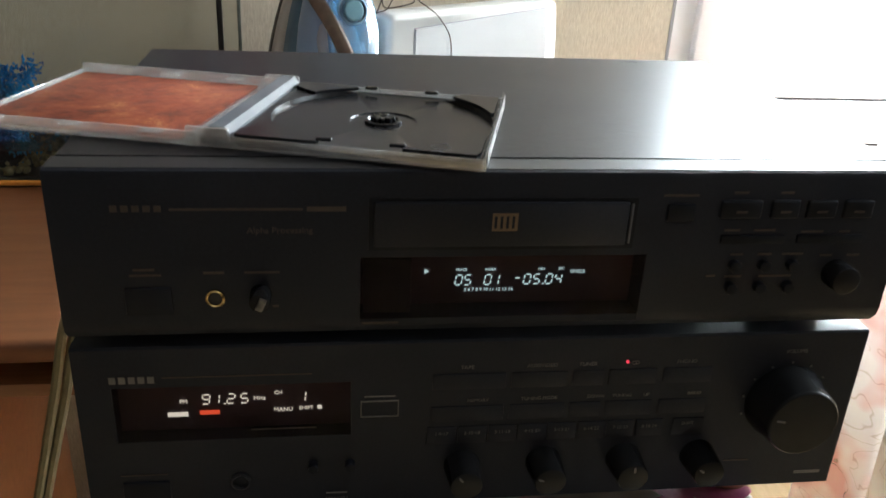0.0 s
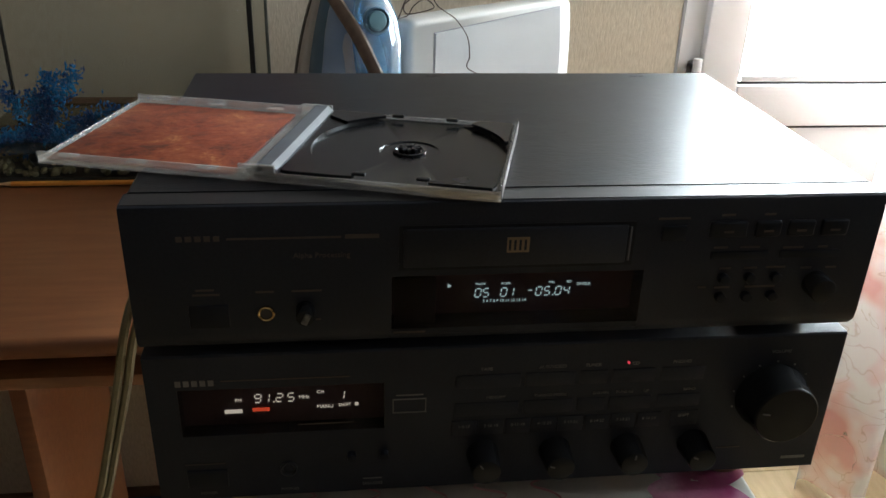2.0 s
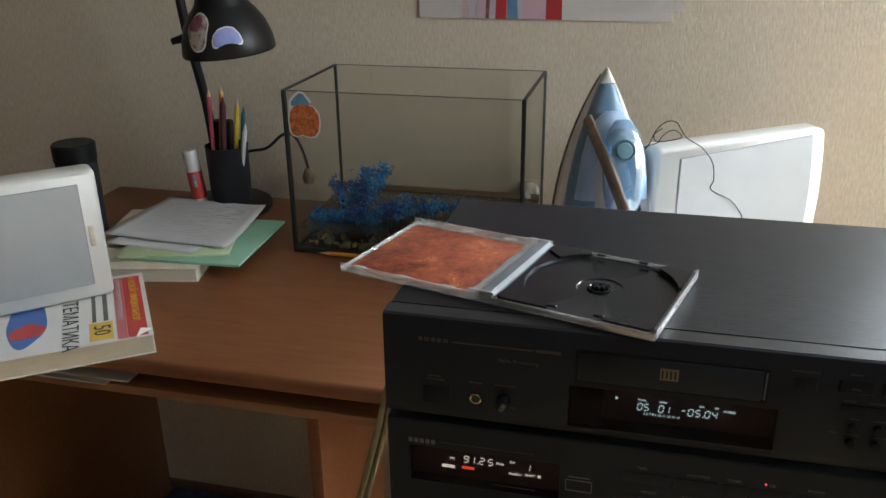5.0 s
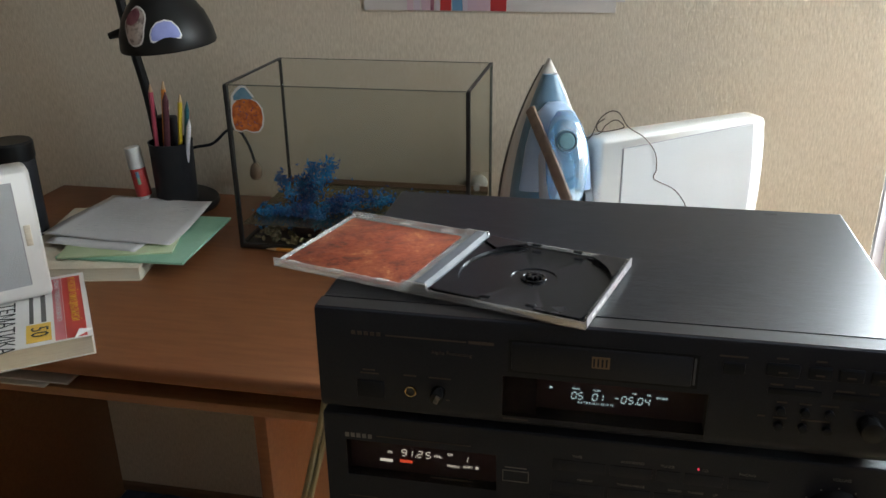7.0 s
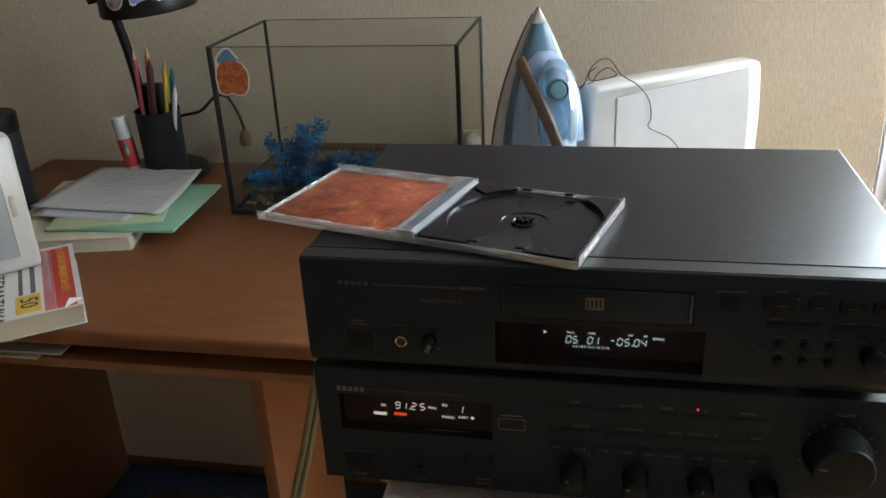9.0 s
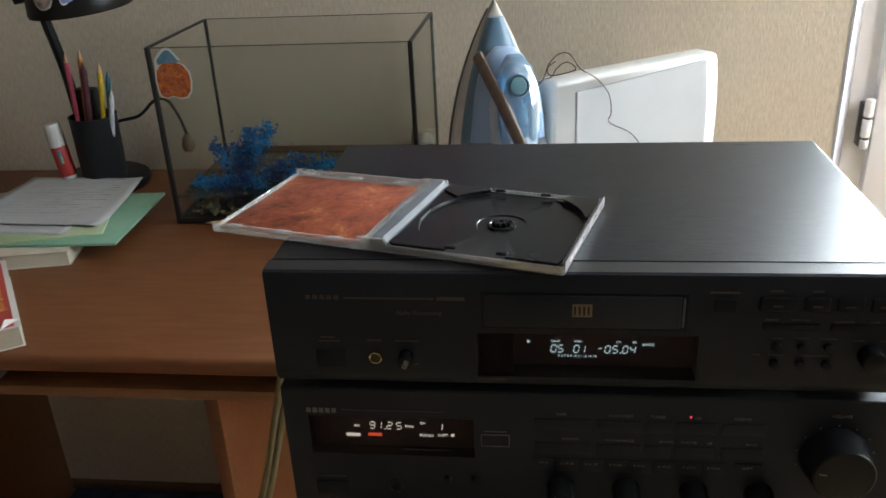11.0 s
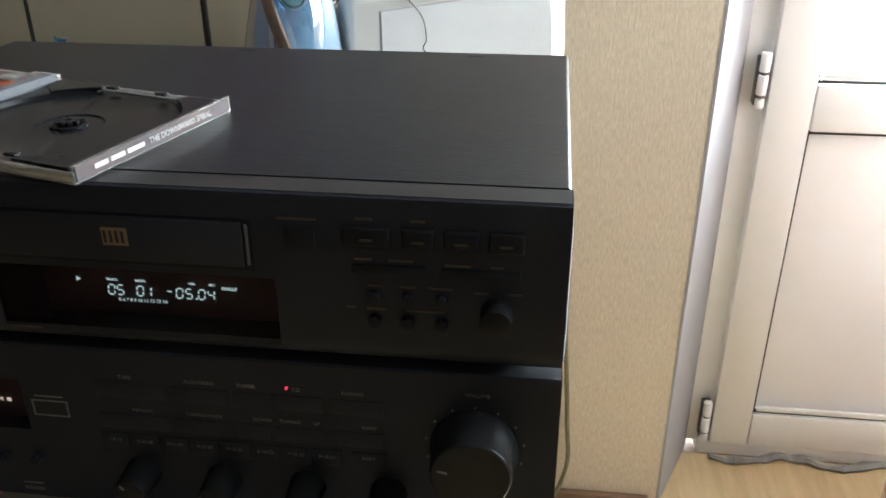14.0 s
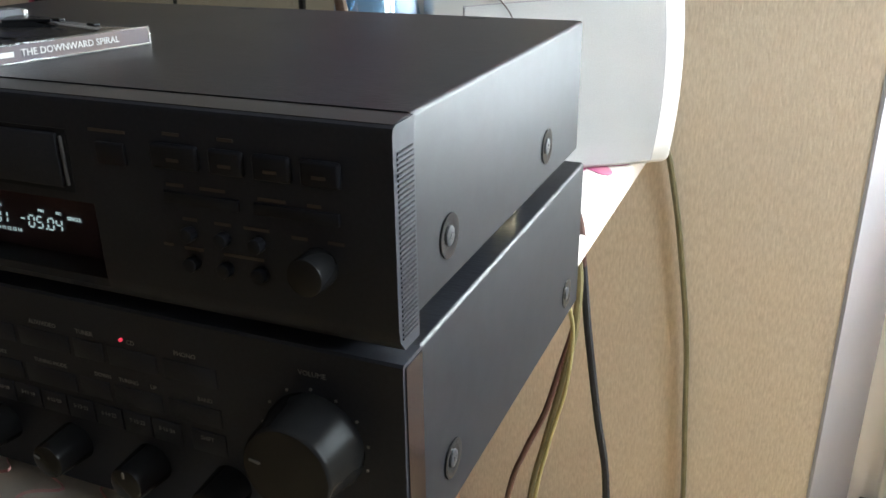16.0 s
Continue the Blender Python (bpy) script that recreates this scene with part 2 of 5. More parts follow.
def glass(name, colour=(0.95, 0.98, 0.97), rough=0.02, clear=0.86, dirt=0.02, white=0.8):
    """Thin clear sheet: mostly lets light through, with a real gloss on top."""
    m = bpy.data.materials.new(name)
    m.use_nodes = True
    N, L = m.node_tree.nodes, m.node_tree.links
    p = N["Principled BSDF"]
    p.inputs["Base Color"].default_value, p.inputs["Roughness"].default_value = (*(v * white for v in colour), 1), rough
    tr = N.new("ShaderNodeBsdfTransparent")
    tr.inputs[0].default_value = (*colour, 1)
    mx = N.new("ShaderNodeMixShader")
    no = N.new("ShaderNodeTexNoise")
    no.inputs["Scale"].default_value = 25
    co = N.new("ShaderNodeTexCoord")
    L.new(co.outputs["Object"], no.inputs[0])
    mr = N.new("ShaderNodeMapRange")
    mr.inputs[3].default_value, mr.inputs[4].default_value = clear - dirt, clear + dirt
    L.new(no.outputs["Fac"], mr.inputs[0])
    L.new(mr.outputs[0], mx.inputs[0])
    gl = N.new("ShaderNodeBsdfGlossy")
    gl.inputs["Roughness"].default_value = rough
    ad = N.new("ShaderNodeMixShader")
    ad.inputs[0].default_value = 0.5
    L.new(p.outputs[0], ad.inputs[1])
    L.new(gl.outputs[0], ad.inputs[2])
    L.new(ad.outputs[0], mx.inputs[1])
    L.new(tr.outputs[0], mx.inputs[2])
    L.new(mx.outputs[0], N["Material Output"].inputs[0])
    return m


M_GLASS = glass("aquarium_glass", (0.965, 0.965, 0.945), 0.03, 0.962, 0.01, 0.25)
M_PANE = glass("door_glass", (0.97, 0.98, 0.98), 0.01, 0.92)
M_SMOKED = glass("smoked_window", (0.72, 0.66, 0.68), 0.10, 0.990, 0.0, 0.08)
M_CLEAR = glass("clear_edge", (0.96, 0.96, 0.95), 0.06, 0.88, 0.02, 0.5)
M_CASE = glass("clear_polystyrene", (0.95, 0.95, 0.94), 0.12, 0.62, 0.06, 0.9)
M_TANK = glass("blue_tank_plastic", (0.34, 0.62, 0.82), 0.10, 0.35, 0.02, 0.75)
M_WATER = glass("still_water", (0.72, 0.74, 0.62), 0.02, 0.80, 0.05, 0.25)
M_SILICONE = mat("black_silicone", (0.012, 0.012, 0.012), 0.4, second=(0.02, 0.02, 0.02), scale=60)
M_UPVC = mat("white_upvc", (0.90, 0.905, 0.91), 0.3, second=(0.88, 0.885, 0.89), scale=4, spec=0.5, rough_var=0.03)
M_UPVC_PANEL = mat("upvc_panel", (0.89, 0.89, 0.90), 0.4, second=(0.86, 0.86, 0.87), scale=6, bump=0.08, bump_scale=300)
M_GASKET = mat("black_gasket", (0.015, 0.015, 0.017), 0.6, second=(0.03, 0.03, 0.03), scale=80)
M_OAK = mat("oak_laminate", (0.54, 0.39, 0.21), 0.4, second=(0.64, 0.48, 0.28), scale=5, stretch=(10, 1, 1), fine=0.12, fine_scale=60, vary=0.08, rough_var=0.06)
M_BASE = mat("brown_baseboard", (0.16, 0.09, 0.05), 0.45, second=(0.2, 0.12, 0.07), scale=10)
M_WHITE = mat("white_plastic", (0.58, 0.575, 0.545), 0.38, second=(0.54, 0.535, 0.505), scale=10, spec=0.5, rough_var=0.07)
M_GRILLE = mat("grey_grille", (0.43, 0.445, 0.45), 0.6, second=(0.40, 0.415, 0.42), scale=12, fine=0.25, fine_scale=900, bump=0.5, bump_scale=900)
M_PAPER = mat("white_paper", (0.60, 0.60, 0.605), 0.8, second=(0.54, 0.54, 0.55), scale=9, fine=0.04)
M_PAGES = mat("book_pages", (0.68, 0.62, 0.50), 0.85, second=(0.58, 0.52, 0.40), scale=30, stretch=(1, 1, 60), fine=0.15)
M_GREEN_COVER = mat("green_cover", (0.22, 0.44, 0.30), 0.5, second=(0.30, 0.52, 0.38), scale=14, fine=0.08)
M_PALE_GREEN = mat("pale_green_cover", (0.45, 0.55, 0.32), 0.55, second=(0.52, 0.6, 0.4), scale=14)
M_COVER = mat("white_cover", (0.75, 0.74, 0.72), 0.3, second=(0.70, 0.69, 0.66), scale=12)
M_COVER_RED = mat("red_cover_band", (0.58, 0.06, 0.05), 0.3, second=(0.5, 0.05, 0.05), scale=30)
M_COVER_PINK = mat("pink_cover_band", (0.60, 0.16, 0.18), 0.3, second=(0.52, 0.14, 0.16), scale=30)
M_YELLOW = mat("yellow_cover", (0.78, 0.50, 0.05), 0.35, second=(0.7, 0.44, 0.05), scale=30)
M_BLUE_INK = mat("blue_cover_ink", (0.05, 0.14, 0.42), 0.35, second=(0.08, 0.18, 0.5), scale=30)
M_INK = mat("black_ink", (0.02, 0.02, 0.02), 0.5, second=(0.03, 0.03, 0.03), scale=60)
M_INK_W = mat("white_ink", (0.55, 0.54, 0.53), 0.5, second=(0.48, 0.47, 0.46), scale=60)
M_LAMP = mat("black_lamp_paint", (0.008, 0.008, 0.008), 0.38, second=(0.011, 0.011, 0.011), scale=20, rough_var=0.08, spec=0.3)
M_TABLE = mat("cream_cloth", (0.72, 0.68, 0.62), 0.45, second=(0.66, 0.61, 0.55), scale=12, fine=0.05)
M_PINK = mat("magenta_flower_print", (0.45, 0.06, 0.20), 0.5, second=(0.66, 0.28, 0.38), scale=30, fine=0.15, low=0.3, high=0.7)
M_ROSE = mat("pale_rose_print", (0.58, 0.26, 0.28), 0.5, second=(0.66, 0.42, 0.40), scale=30, fine=0.1)
M_ORANGE = mat("orange_sticker", (0.70, 0.20, 0.04), 0.5, second=(0.35, 0.07, 0.02), scale=120, fine=0.2)
M_STICK_W = mat("sticker_border", (0.75, 0.74, 0.72), 0.45, second=(0.7, 0.69, 0.67), scale=60)
M_LILAC = mat("lilac_sticker", (0.24, 0.28, 0.58), 0.45, second=(0.30, 0.34, 0.66), scale=50)
M_MAROON = mat("maroon_sticker", (0.20, 0.05, 0.08), 0.5, second=(0.32, 0.12, 0.15), scale=90)
M_BONE = mat("beige_sticker", (0.55, 0.47, 0.43), 0.5, second=(0.16, 0.12, 0.11), scale=110, low=0.45, high=0.62)
M_TEAL = mat("blue_grey_sticker", (0.10, 0.24, 0.36), 0.5, second=(0.16, 0.3, 0.42), scale=90)
M_GRAVEL = mat("beige_gravel", (0.42, 0.36, 0.22), 0.7, second=(0.14, 0.13, 0.07), scale=60, fine=0.3, low=0.3, high=0.7)
M_PLANT = mat("blue_plastic_leaf", (0.003, 0.085, 0.30), 0.4, second=(0.008, 0.33, 0.74), scale=28, spec=0.35, low=0.42, high=0.62)
M_SKIRT = mat("iron_skirt", (0.66, 0.61, 0.54), 0.4, second=(0.60, 0.56, 0.50), scale=12)
M_IRON_W = mat("iron_white", (0.62, 0.64, 0.70), 0.35, second=(0.56, 0.59, 0.66), scale=12)
M_IRON_B = mat("iron_grey_blue", (0.11, 0.20, 0.28), 0.3, second=(0.17, 0.28, 0.38), scale=14)
M_SOLE = mat("iron_sole", (0.10, 0.09, 0.08), 0.4, metal=0.7, second=(0.16, 0.14, 0.12), scale=60)
M_CORD = mat("brown_cord", (0.17, 0.115, 0.085), 0.6, second=(0.22, 0.15, 0.11), scale=90, bump=0.2, bump_scale=500)
M_CABLE = mat("black_cable", (0.012, 0.013, 0.016), 0.5, spec=0.3, second=(0.02, 0.021, 0.025), scale=60)
M_OLIVE = mat("olive_cable", (0.13, 0.115, 0.055), 0.35, second=(0.18, 0.155, 0.08), scale=60, spec=0.6)
M_YELLOWC = mat("yellow_cable", (0.34, 0.30, 0.13), 0.45, second=(0.30, 0.26, 0.11), scale=60)
M_MARCABLE = mat("brown_red_cable", (0.07, 0.03, 0.025), 0.45, second=(0.1, 0.045, 0.04), scale=60)
M_TRAY = mat("black_tray", (0.008, 0.008, 0.010), 0.26, spec=0.15, second=(0.011, 0.011, 0.012), scale=40, rough_var=0.06)
M_SPINE = mat("grey_hinge_strip", (0.105, 0.11, 0.12), 0.6, second=(0.08, 0.085, 0.095), scale=40, spec=0.15)
M_SPINECARD = mat("rust_spine_card", (0.115, 0.085, 0.078), 0.3, second=(0.09, 0.08, 0.09), scale=40)
M_RUG = mat("brown_rug", (0.14, 0.10, 0.055), 0.95, second=(0.08, 0.06, 0.045), scale=22, fine=0.35, fine_scale=200, bump=0.7, bump_scale=300)
M_RUG_B = mat("blue_rug_border", (0.035, 0.06, 0.13), 0.95, second=(0.06, 0.09, 0.17), scale=30, fine=0.35, fine_scale=200, bump=0.7, bump_scale=300)
M_DEBRIS = mat("crumpled_foil", (0.36, 0.35, 0.33), 0.4, second=(0.2, 0.19, 0.18), scale=30, bump=0.5, bump_scale=80)
M_PENCILS = [mat("pencil_" + n, c, 0.4, second=tuple(v * 0.8 for v in c), scale=60) for n, c in
             (("pink", (0.55, 0.09, 0.14)), ("maroon", (0.10, 0.03, 0.04)), ("yellow", (0.72, 0.52, 0.04)), ("teal", (0.03, 0.14, 0.17)), ("white", (0.7, 0.7, 0.74)), ("orange", (0.75, 0.30, 0.05)))]
M_WOODTIP = mat("bare_wood", (0.62, 0.42, 0.24), 0.6, second=(0.55, 0.36, 0.2), scale=60)
M_GLUE_RED = mat("glue_red", (0.60, 0.06, 0.05), 0.4, second=(0.52, 0.05, 0.05), scale=60)
M_POSTER = mat("poster_pale", (0.55, 0.50, 0.47), 0.5, second=(0.62, 0.57, 0.53), scale=9, stretch=(1, 1, 5), fine=0.06)
M_P_RED = mat("poster_red", (0.46, 0.03, 0.03), 0.5, second=(0.36, 0.03, 0.03), scale=20)
M_P_BLUE = mat("poster_blue", (0.10, 0.24, 0.38), 0.5, second=(0.18, 0.32, 0.46), scale=24)
M_P_PINK = mat("poster_pink", (0.55, 0.38, 0.46), 0.5, second=(0.62, 0.42, 0.42), scale=16)
M_P_LILAC = mat("poster_lilac", (0.52, 0.44, 0.50), 0.5, second=(0.6, 0.52, 0.55), scale=16)
M_DIAL = mat("dial_grey", (0.12, 0.24, 0.29), 0.4, second=(0.16, 0.30, 0.34), scale=40)


def painted_booklet():
    """Rust, orange and brown paint on a printed booklet."""
    m = mat("rust_painting", (0.3, 0.1, 0.05), 0.5, spec=0.25, bump=0.3, bump_scale=120)
    N, L = m.node_tree.nodes, m.node_tree.links
    co = N.new("ShaderNodeTexCoord")
    a = N.new("ShaderNodeTexNoise")
    a.inputs["Scale"].default_value, a.inputs["Detail"].default_value, a.inputs["Distortion"].default_value, a.inputs["Roughness"].default_value = 34, 15, 0.35, 0.82
    L.new(co.outputs["Object"], a.inputs[0])
    r = N.new("ShaderNodeValToRGB")
    e = r.color_ramp.elements
    e[0].position, e[0].color = 0.32, (0.025, 0.008, 0.006, 1)
    e[1].position, e[1].color = 0.66, (0.46, 0.22, 0.09, 1)
    for pos, col in ((0.42, (0.10, 0.020, 0.012, 1)), (0.50, (0.20, 0.042, 0.020, 1)), (0.57, (0.25, 0.070, 0.030, 1))):
        n = e.new(pos)
        n.color = col
    L.new(a.outputs["Fac"], r.inputs[0])
    L.new(r.outputs[0], N["Principled BSDF"].inputs["Base Color"])
    return m


def tulle():
    """Thin white curtain with a blurred print of pink flowers and brown stems."""
    m = bpy.data.materials.new("flowered_tulle")
    m.use_nodes = True
    N, L = m.node_tree.nodes, m.node_tree.links
    N.remove(N["Principled BSDF"])
    co = N.new("ShaderNodeTexCoord")
    a = N.new("ShaderNodeTexNoise")
    a.inputs["Scale"].default_value, a.inputs["Detail"].default_value = 5.5, 3
    L.new(co.outputs["Object"], a.inputs[0])
    r = N.new("ShaderNodeValToRGB")
    e = r.color_ramp.elements
    e[0].position, e[0].color = 0.50, (0.80, 0.78, 0.74, 1)
    e[1].position, e[1].color = 0.62, (0.72, 0.36, 0.32, 1)
    n = e.new(0.56)
    n.color = (0.78, 0.58, 0.52, 1)
    L.new(a.outputs["Fac"], r.inputs[0])
    b = N.new("ShaderNodeTexNoise")
    b.inputs["Scale"].default_value, b.inputs["Detail"].default_value, b.inputs["Distortion"].default_value = 7, 2, 2.5
    L.new(co.outputs["Object"], b.inputs[0])
    r2 = N.new("ShaderNodeValToRGB")
    e = r2.color_ramp.elements
    e[0].position, e[0].color = 0.485, (1, 1, 1, 1)
    e[1].position, e[1].color = 0.515, (1, 1, 1, 1)
    n = e.new(0.5)
    n.color = (0.50, 0.40, 0.26, 1)
    L.new(b.outputs["Fac"], r2.inputs[0])
    mu = N.new("ShaderNodeMixRGB")
    mu.blend_type = "MULTIPLY"
    mu.inputs[0].default_value = 0.5
    L.new(r.outputs[0], mu.inputs[1])
    L.new(r2.outputs[0], mu.inputs[2])
    d, t, c = N.new("ShaderNodeBsdfDiffuse"), N.new("ShaderNodeBsdfTranslucent"), N.new("ShaderNodeBsdfTransparent")
    L.new(mu.outputs[0], d.inputs[0])
    L.new(mu.outputs[0], t.inputs[0])
    x, y = N.new("ShaderNodeMixShader"), N.new("ShaderNodeMixShader")
    x.inputs[0].default_value, y.inputs[0].default_value = 0.5, 0.55
    L.new(d.outputs[0], x.inputs[1])
    L.new(t.outputs[0], x.inputs[2])
    L.new(x.outputs[0], y.inputs[1])
    L.new(c.outputs[0], y.inputs[2])
    L.new(y.outputs[0], N["Material Output"].inputs[0])
    return m


M_BOOKLET = painted_booklet()
M_TULLE = tulle()

# ---- the room ----
XW, XE, YN, YS, H = -2.0, 1.80, 0.9, -3.4, 2.6


def plan_wall(name, pts, z0, z1, material, label=""):
    ob = single(name, prism(bmesh.new(), pts, lambda u, v, w: Vector((u, v, z0 + w)), z1 - z0), material, label, "wall", "structure", angle=20)
    return ob


plan_wall("wall_north", [(XW - 0.12, YN), (0.664, YN), (0.730, 1.12), (XW - 0.12, 1.12)], 0, H, M_WALL, "beige streaked wallpaper on the back wall")
plan_wall("wall_north_pier", [(1.62, YN), (XE + 0.12, YN), (XE + 0.12, 1.12), (1.56, 1.12)], 0, H, M_WALL, "beige wallpapered wall beyond the door")
plan_wall("wall_north_lintel", [(0.664, YN), (1.62, YN), (1.56, 1.12), (0.730, 1.12)], 2.2, H, M_WALL, "beige wallpapered lintel over the door")
plan_wall("wall_west", [(XW - 0.12, YS), (XW, YS), (XW, YN), (XW - 0.12, YN)], 0, H, M_WALL_B, "unseen side wall, coloured dark brown to hold down bounced light")
plan_wall("wall_east", [(XE, YS), (XE + 0.12, YS), (XE + 0.12, -0.25), (XE, -0.25)], 0, H, M_WALL_B, "unseen wall, coloured dark brown to hold down bounced light")
plan_wall("wall_east_pier", [(XE, 0.58), (XE + 0.12, 0.58), (XE + 0.12, YN), (XE, YN)], 0, H, M_WALL, "plain beige wall beside the window")
# Unseen sill, raised to cut the light that reaches under the table.
plan_wall("wall_east_sill", [(XE, -0.25), (XE + 0.12, -0.25), (XE + 0.12, 0.58), (XE, 0.58)], 0, 1.02, M_WALL, "plain beige wall under the window")
plan_wall("wall_east_lintel", [(XE, -0.25), (XE + 0.12, -0.25), (XE + 0.12, 0.58), (XE, 0.58)], 2.25, H, M_WALL, "plain beige wall over the window")
plan_wall("wall_south", [(XW - 0.12, YS - 0.12), (XE + 0.12, YS - 0.12), (XE + 0.12, YS), (XW - 0.12, YS)], 0, H, M_WALL_B, "unseen wall, coloured dark brown to hold down bounced light")
single("ceiling", B(XW - 0.12, XE + 0.12, YS - 0.12, 1.12, H, H + 0.1), M_CEIL, "unseen ceiling, coloured grey to hold down bounced light", "ceiling", "structure")
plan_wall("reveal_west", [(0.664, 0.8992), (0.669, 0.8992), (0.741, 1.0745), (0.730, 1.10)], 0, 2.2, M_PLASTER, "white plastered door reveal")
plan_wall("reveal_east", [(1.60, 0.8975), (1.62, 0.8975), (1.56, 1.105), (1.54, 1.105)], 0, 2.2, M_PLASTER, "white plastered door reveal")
single("baseboard", B(XW, 0.650, 0.886, 0.9, 0.001, 0.022, bev=0.003), M_BASE, "dark brown baseboard", "baseboard", "structure")

floor = single("floor", B(XW - 0.12, XE + 0.12, YS - 0.12, 1.12, -0.10, -0.012), M_BASE, "oak laminate floor", "floor", "structure")


def balcony_door():
    d = thing("door_1", (1.15, 1.08, 0), "white plastic balcony door, closed, glazed above a solid panel", "door", kind="structure")
    f = bmesh.new()
    box(f, 0.736, 0.80, 1.075, 1.14, 0.02, 2.18, 0.004)
    box(f, 1.475, 1.56, 1.075, 1.14, 0.02, 2.18, 0.004)
    box(f, 0.80, 1.475, 1.075, 1.14, 2.10, 2.18, 0.004)
    box(f, 0.80, 1.475, 1.075, 1.14, 0.02, 0.045, 0.004)
    part("door_frame", f, M_UPVC, d)
    s = bmesh.new()
    box(s, 0.782, 0.857, 1.055, 1.12, 0.030, 2.115, 0.005)
    box(s, 1.392, 1.48, 1.055, 1.12, 0.030, 2.115, 0.005)
    box(s, 0.8575, 1.3915, 1.0552, 1.12, 0.030, 0.107, 0.005)
    box(s, 0.8575, 1.3915, 1.0552, 1.12, 0.688, 0.769, 0.005)
    box(s, 0.8575, 1.3915, 1.0552, 1.12, 2.03, 2.115, 0.005)
    sash = part("sash", s, M_UPVC, d)
    g = bmesh.new()
    for z in (0.109, 0.685, 0.771, 2.027):
        box(g, 0.859, 1.390, 1.066, 1.072, z - 0.003, z + 0.003)
    for z0, z1 in ((0.112, 0.682), (0.774, 2.024)):
        box(g, 0.8575, 0.8615, 1.066, 1.072, z0, z1)
        box(g, 1.3875, 1.3915, 1.066, 1.072, z0, z1)
    part("gasket", g, M_GASKET, sash, "black rubber gasket")
    part("panel", B(0.8615, 1.3875, 1.075, 1.095, 0.112, 0.682), M_UPVC_PANEL, sash, "pale grey solid panel")
    p = part("pane", B(0.8615, 1.3875, 1.08, 1.086, 0.774, 2.024), M_PANE, sash, "clear glass pane")
    p.visible_shadow = False
    bead = bmesh.new()
    for z in (0.113, 0.775):
        box(bead, 0.863, 1.386, 1.058, 1.0655, z, z + 0.012, 0.003)
    part("glazing_bead", bead, M_UPVC, sash)
    for z in (0.097, 0.782):
        h = part("hinge", C((0.7675, 1.046, z + 0.008), (0.7675, 1.046, z + 0.040), 0.0085, bev=0.002), M_UPVC, d, "white hinge sleeve")
        part("lower_sleeve", C((0.7675, 1.046, z - 0.030), (0.7675, 1.046, z + 0.003), 0.0085, bev=0.002), M_UPVC, h)
        part("hinge_core", C((0.7675, 1.046, z - 0.035), (0.7675, 1.046, z + 0.039), 0.0052), M_STEEL, h, "grey metal core")
        part("hinge_pin", C((0.7675, 1.046, z - 0.052), (0.7675, 1.046, z - 0.036), 0.0075, bev=0.002), M_UPVC, h)
        part("hinge_plate", B(0.759, 0.777, 1.05, 1.074, z - 0.05, z + 0.03, bev=0.002), M_STEEL, h, "grey metal hinge plate")
    return d


balcony_door()
M_SKY = mat("bright_overcast_sky", (0.8, 0.8, 0.8), 0.9, emit=(0.90, 0.96, 1.0), power=7.0)
single("backdrop", B(-0.2, 2.6, 1.60, 1.62, -0.1, 2.9), M_SKY, "bright white overcast sky beyond the balcony glass", "sky", "structure")


# Out of view; added as an opening for light from the right.
def added_window():
    w = thing("unseen_window", (1.86, 0.16, 1.02), "unseen white plastic window, added in the side wall to let fill light in", "window", kind="structure")
    f = bmesh.new()
    for y0, y1 in ((-0.25, -0.18), (0.51, 0.58)):
        box(f, XE + 0.03, XE + 0.09, y0, y1, 1.02, 2.25, 0.004)
    for z0, z1 in ((1.02, 1.09), (2.18, 2.25)):
        for y0, y1 in ((-0.179, 0.509),):
            box(f, XE + 0.03, XE + 0.09, y0, y1, z0, z1, 0.004)
    part("window_frame", f, M_UPVC, w)
    for y0, y1 in ((-0.18, 0.51),):
        part("pane", B(XE + 0.055, XE + 0.061, y0, y1, 1.09, 2.18), M_PANE, w).visible_shadow = False


added_window()


def curtain():
    bm = bmesh.new()
    nx, nz = 110, 30
    grid = []
    for k in range(nz + 1):
        z = 0.006 + 2.4 * k / nz
        row = []
        for i in range(nx + 1):
            u = i / nx
            flare = (1 - k / nz) ** 2
            x = 1.03 + 0.70 * u - 0.02 * flare * (1 - u)
            y = 0.80 + (0.028 + 0.012 * flare) * math.sin(u * 34 + 0.8 * math.sin(z * 1.7)) + 0.012 * math.sin(u * 31 + z) - 0.03 * flare * math.sin(u * 18)
            row.append(bm.verts.new((x, y, z)))
        grid.append(row)
    for a, b in zip(grid, grid[1:]):
        for i in range(nx):
            bm.faces.new((a[i], a[i + 1], b[i + 1], b[i]))
    ob = single("curtain", bm, M_TULLE, "thin white curtain printed with pink flowers, hanging to the floor", "curtain", angle=180)
    so = ob.modifiers.new("thickness", "SOLIDIFY")
    so.thickness = 0.0006
    rod = thing("curtain_rod", (1.4, 0.80, 2.42), "white metal curtain rod on the wall", "curtain rod")
    part("rod", C((0.75, 0.80, 2.425), (1.78, 0.80, 2.425), 0.013), M_WHITE, rod)
    for x in (0.8, 1.72):
        part("bracket", B(x - 0.01, x + 0.01, 0.79, 0.9, 2.41, 2.44, bev=0.003), M_WHITE, rod)


curtain()


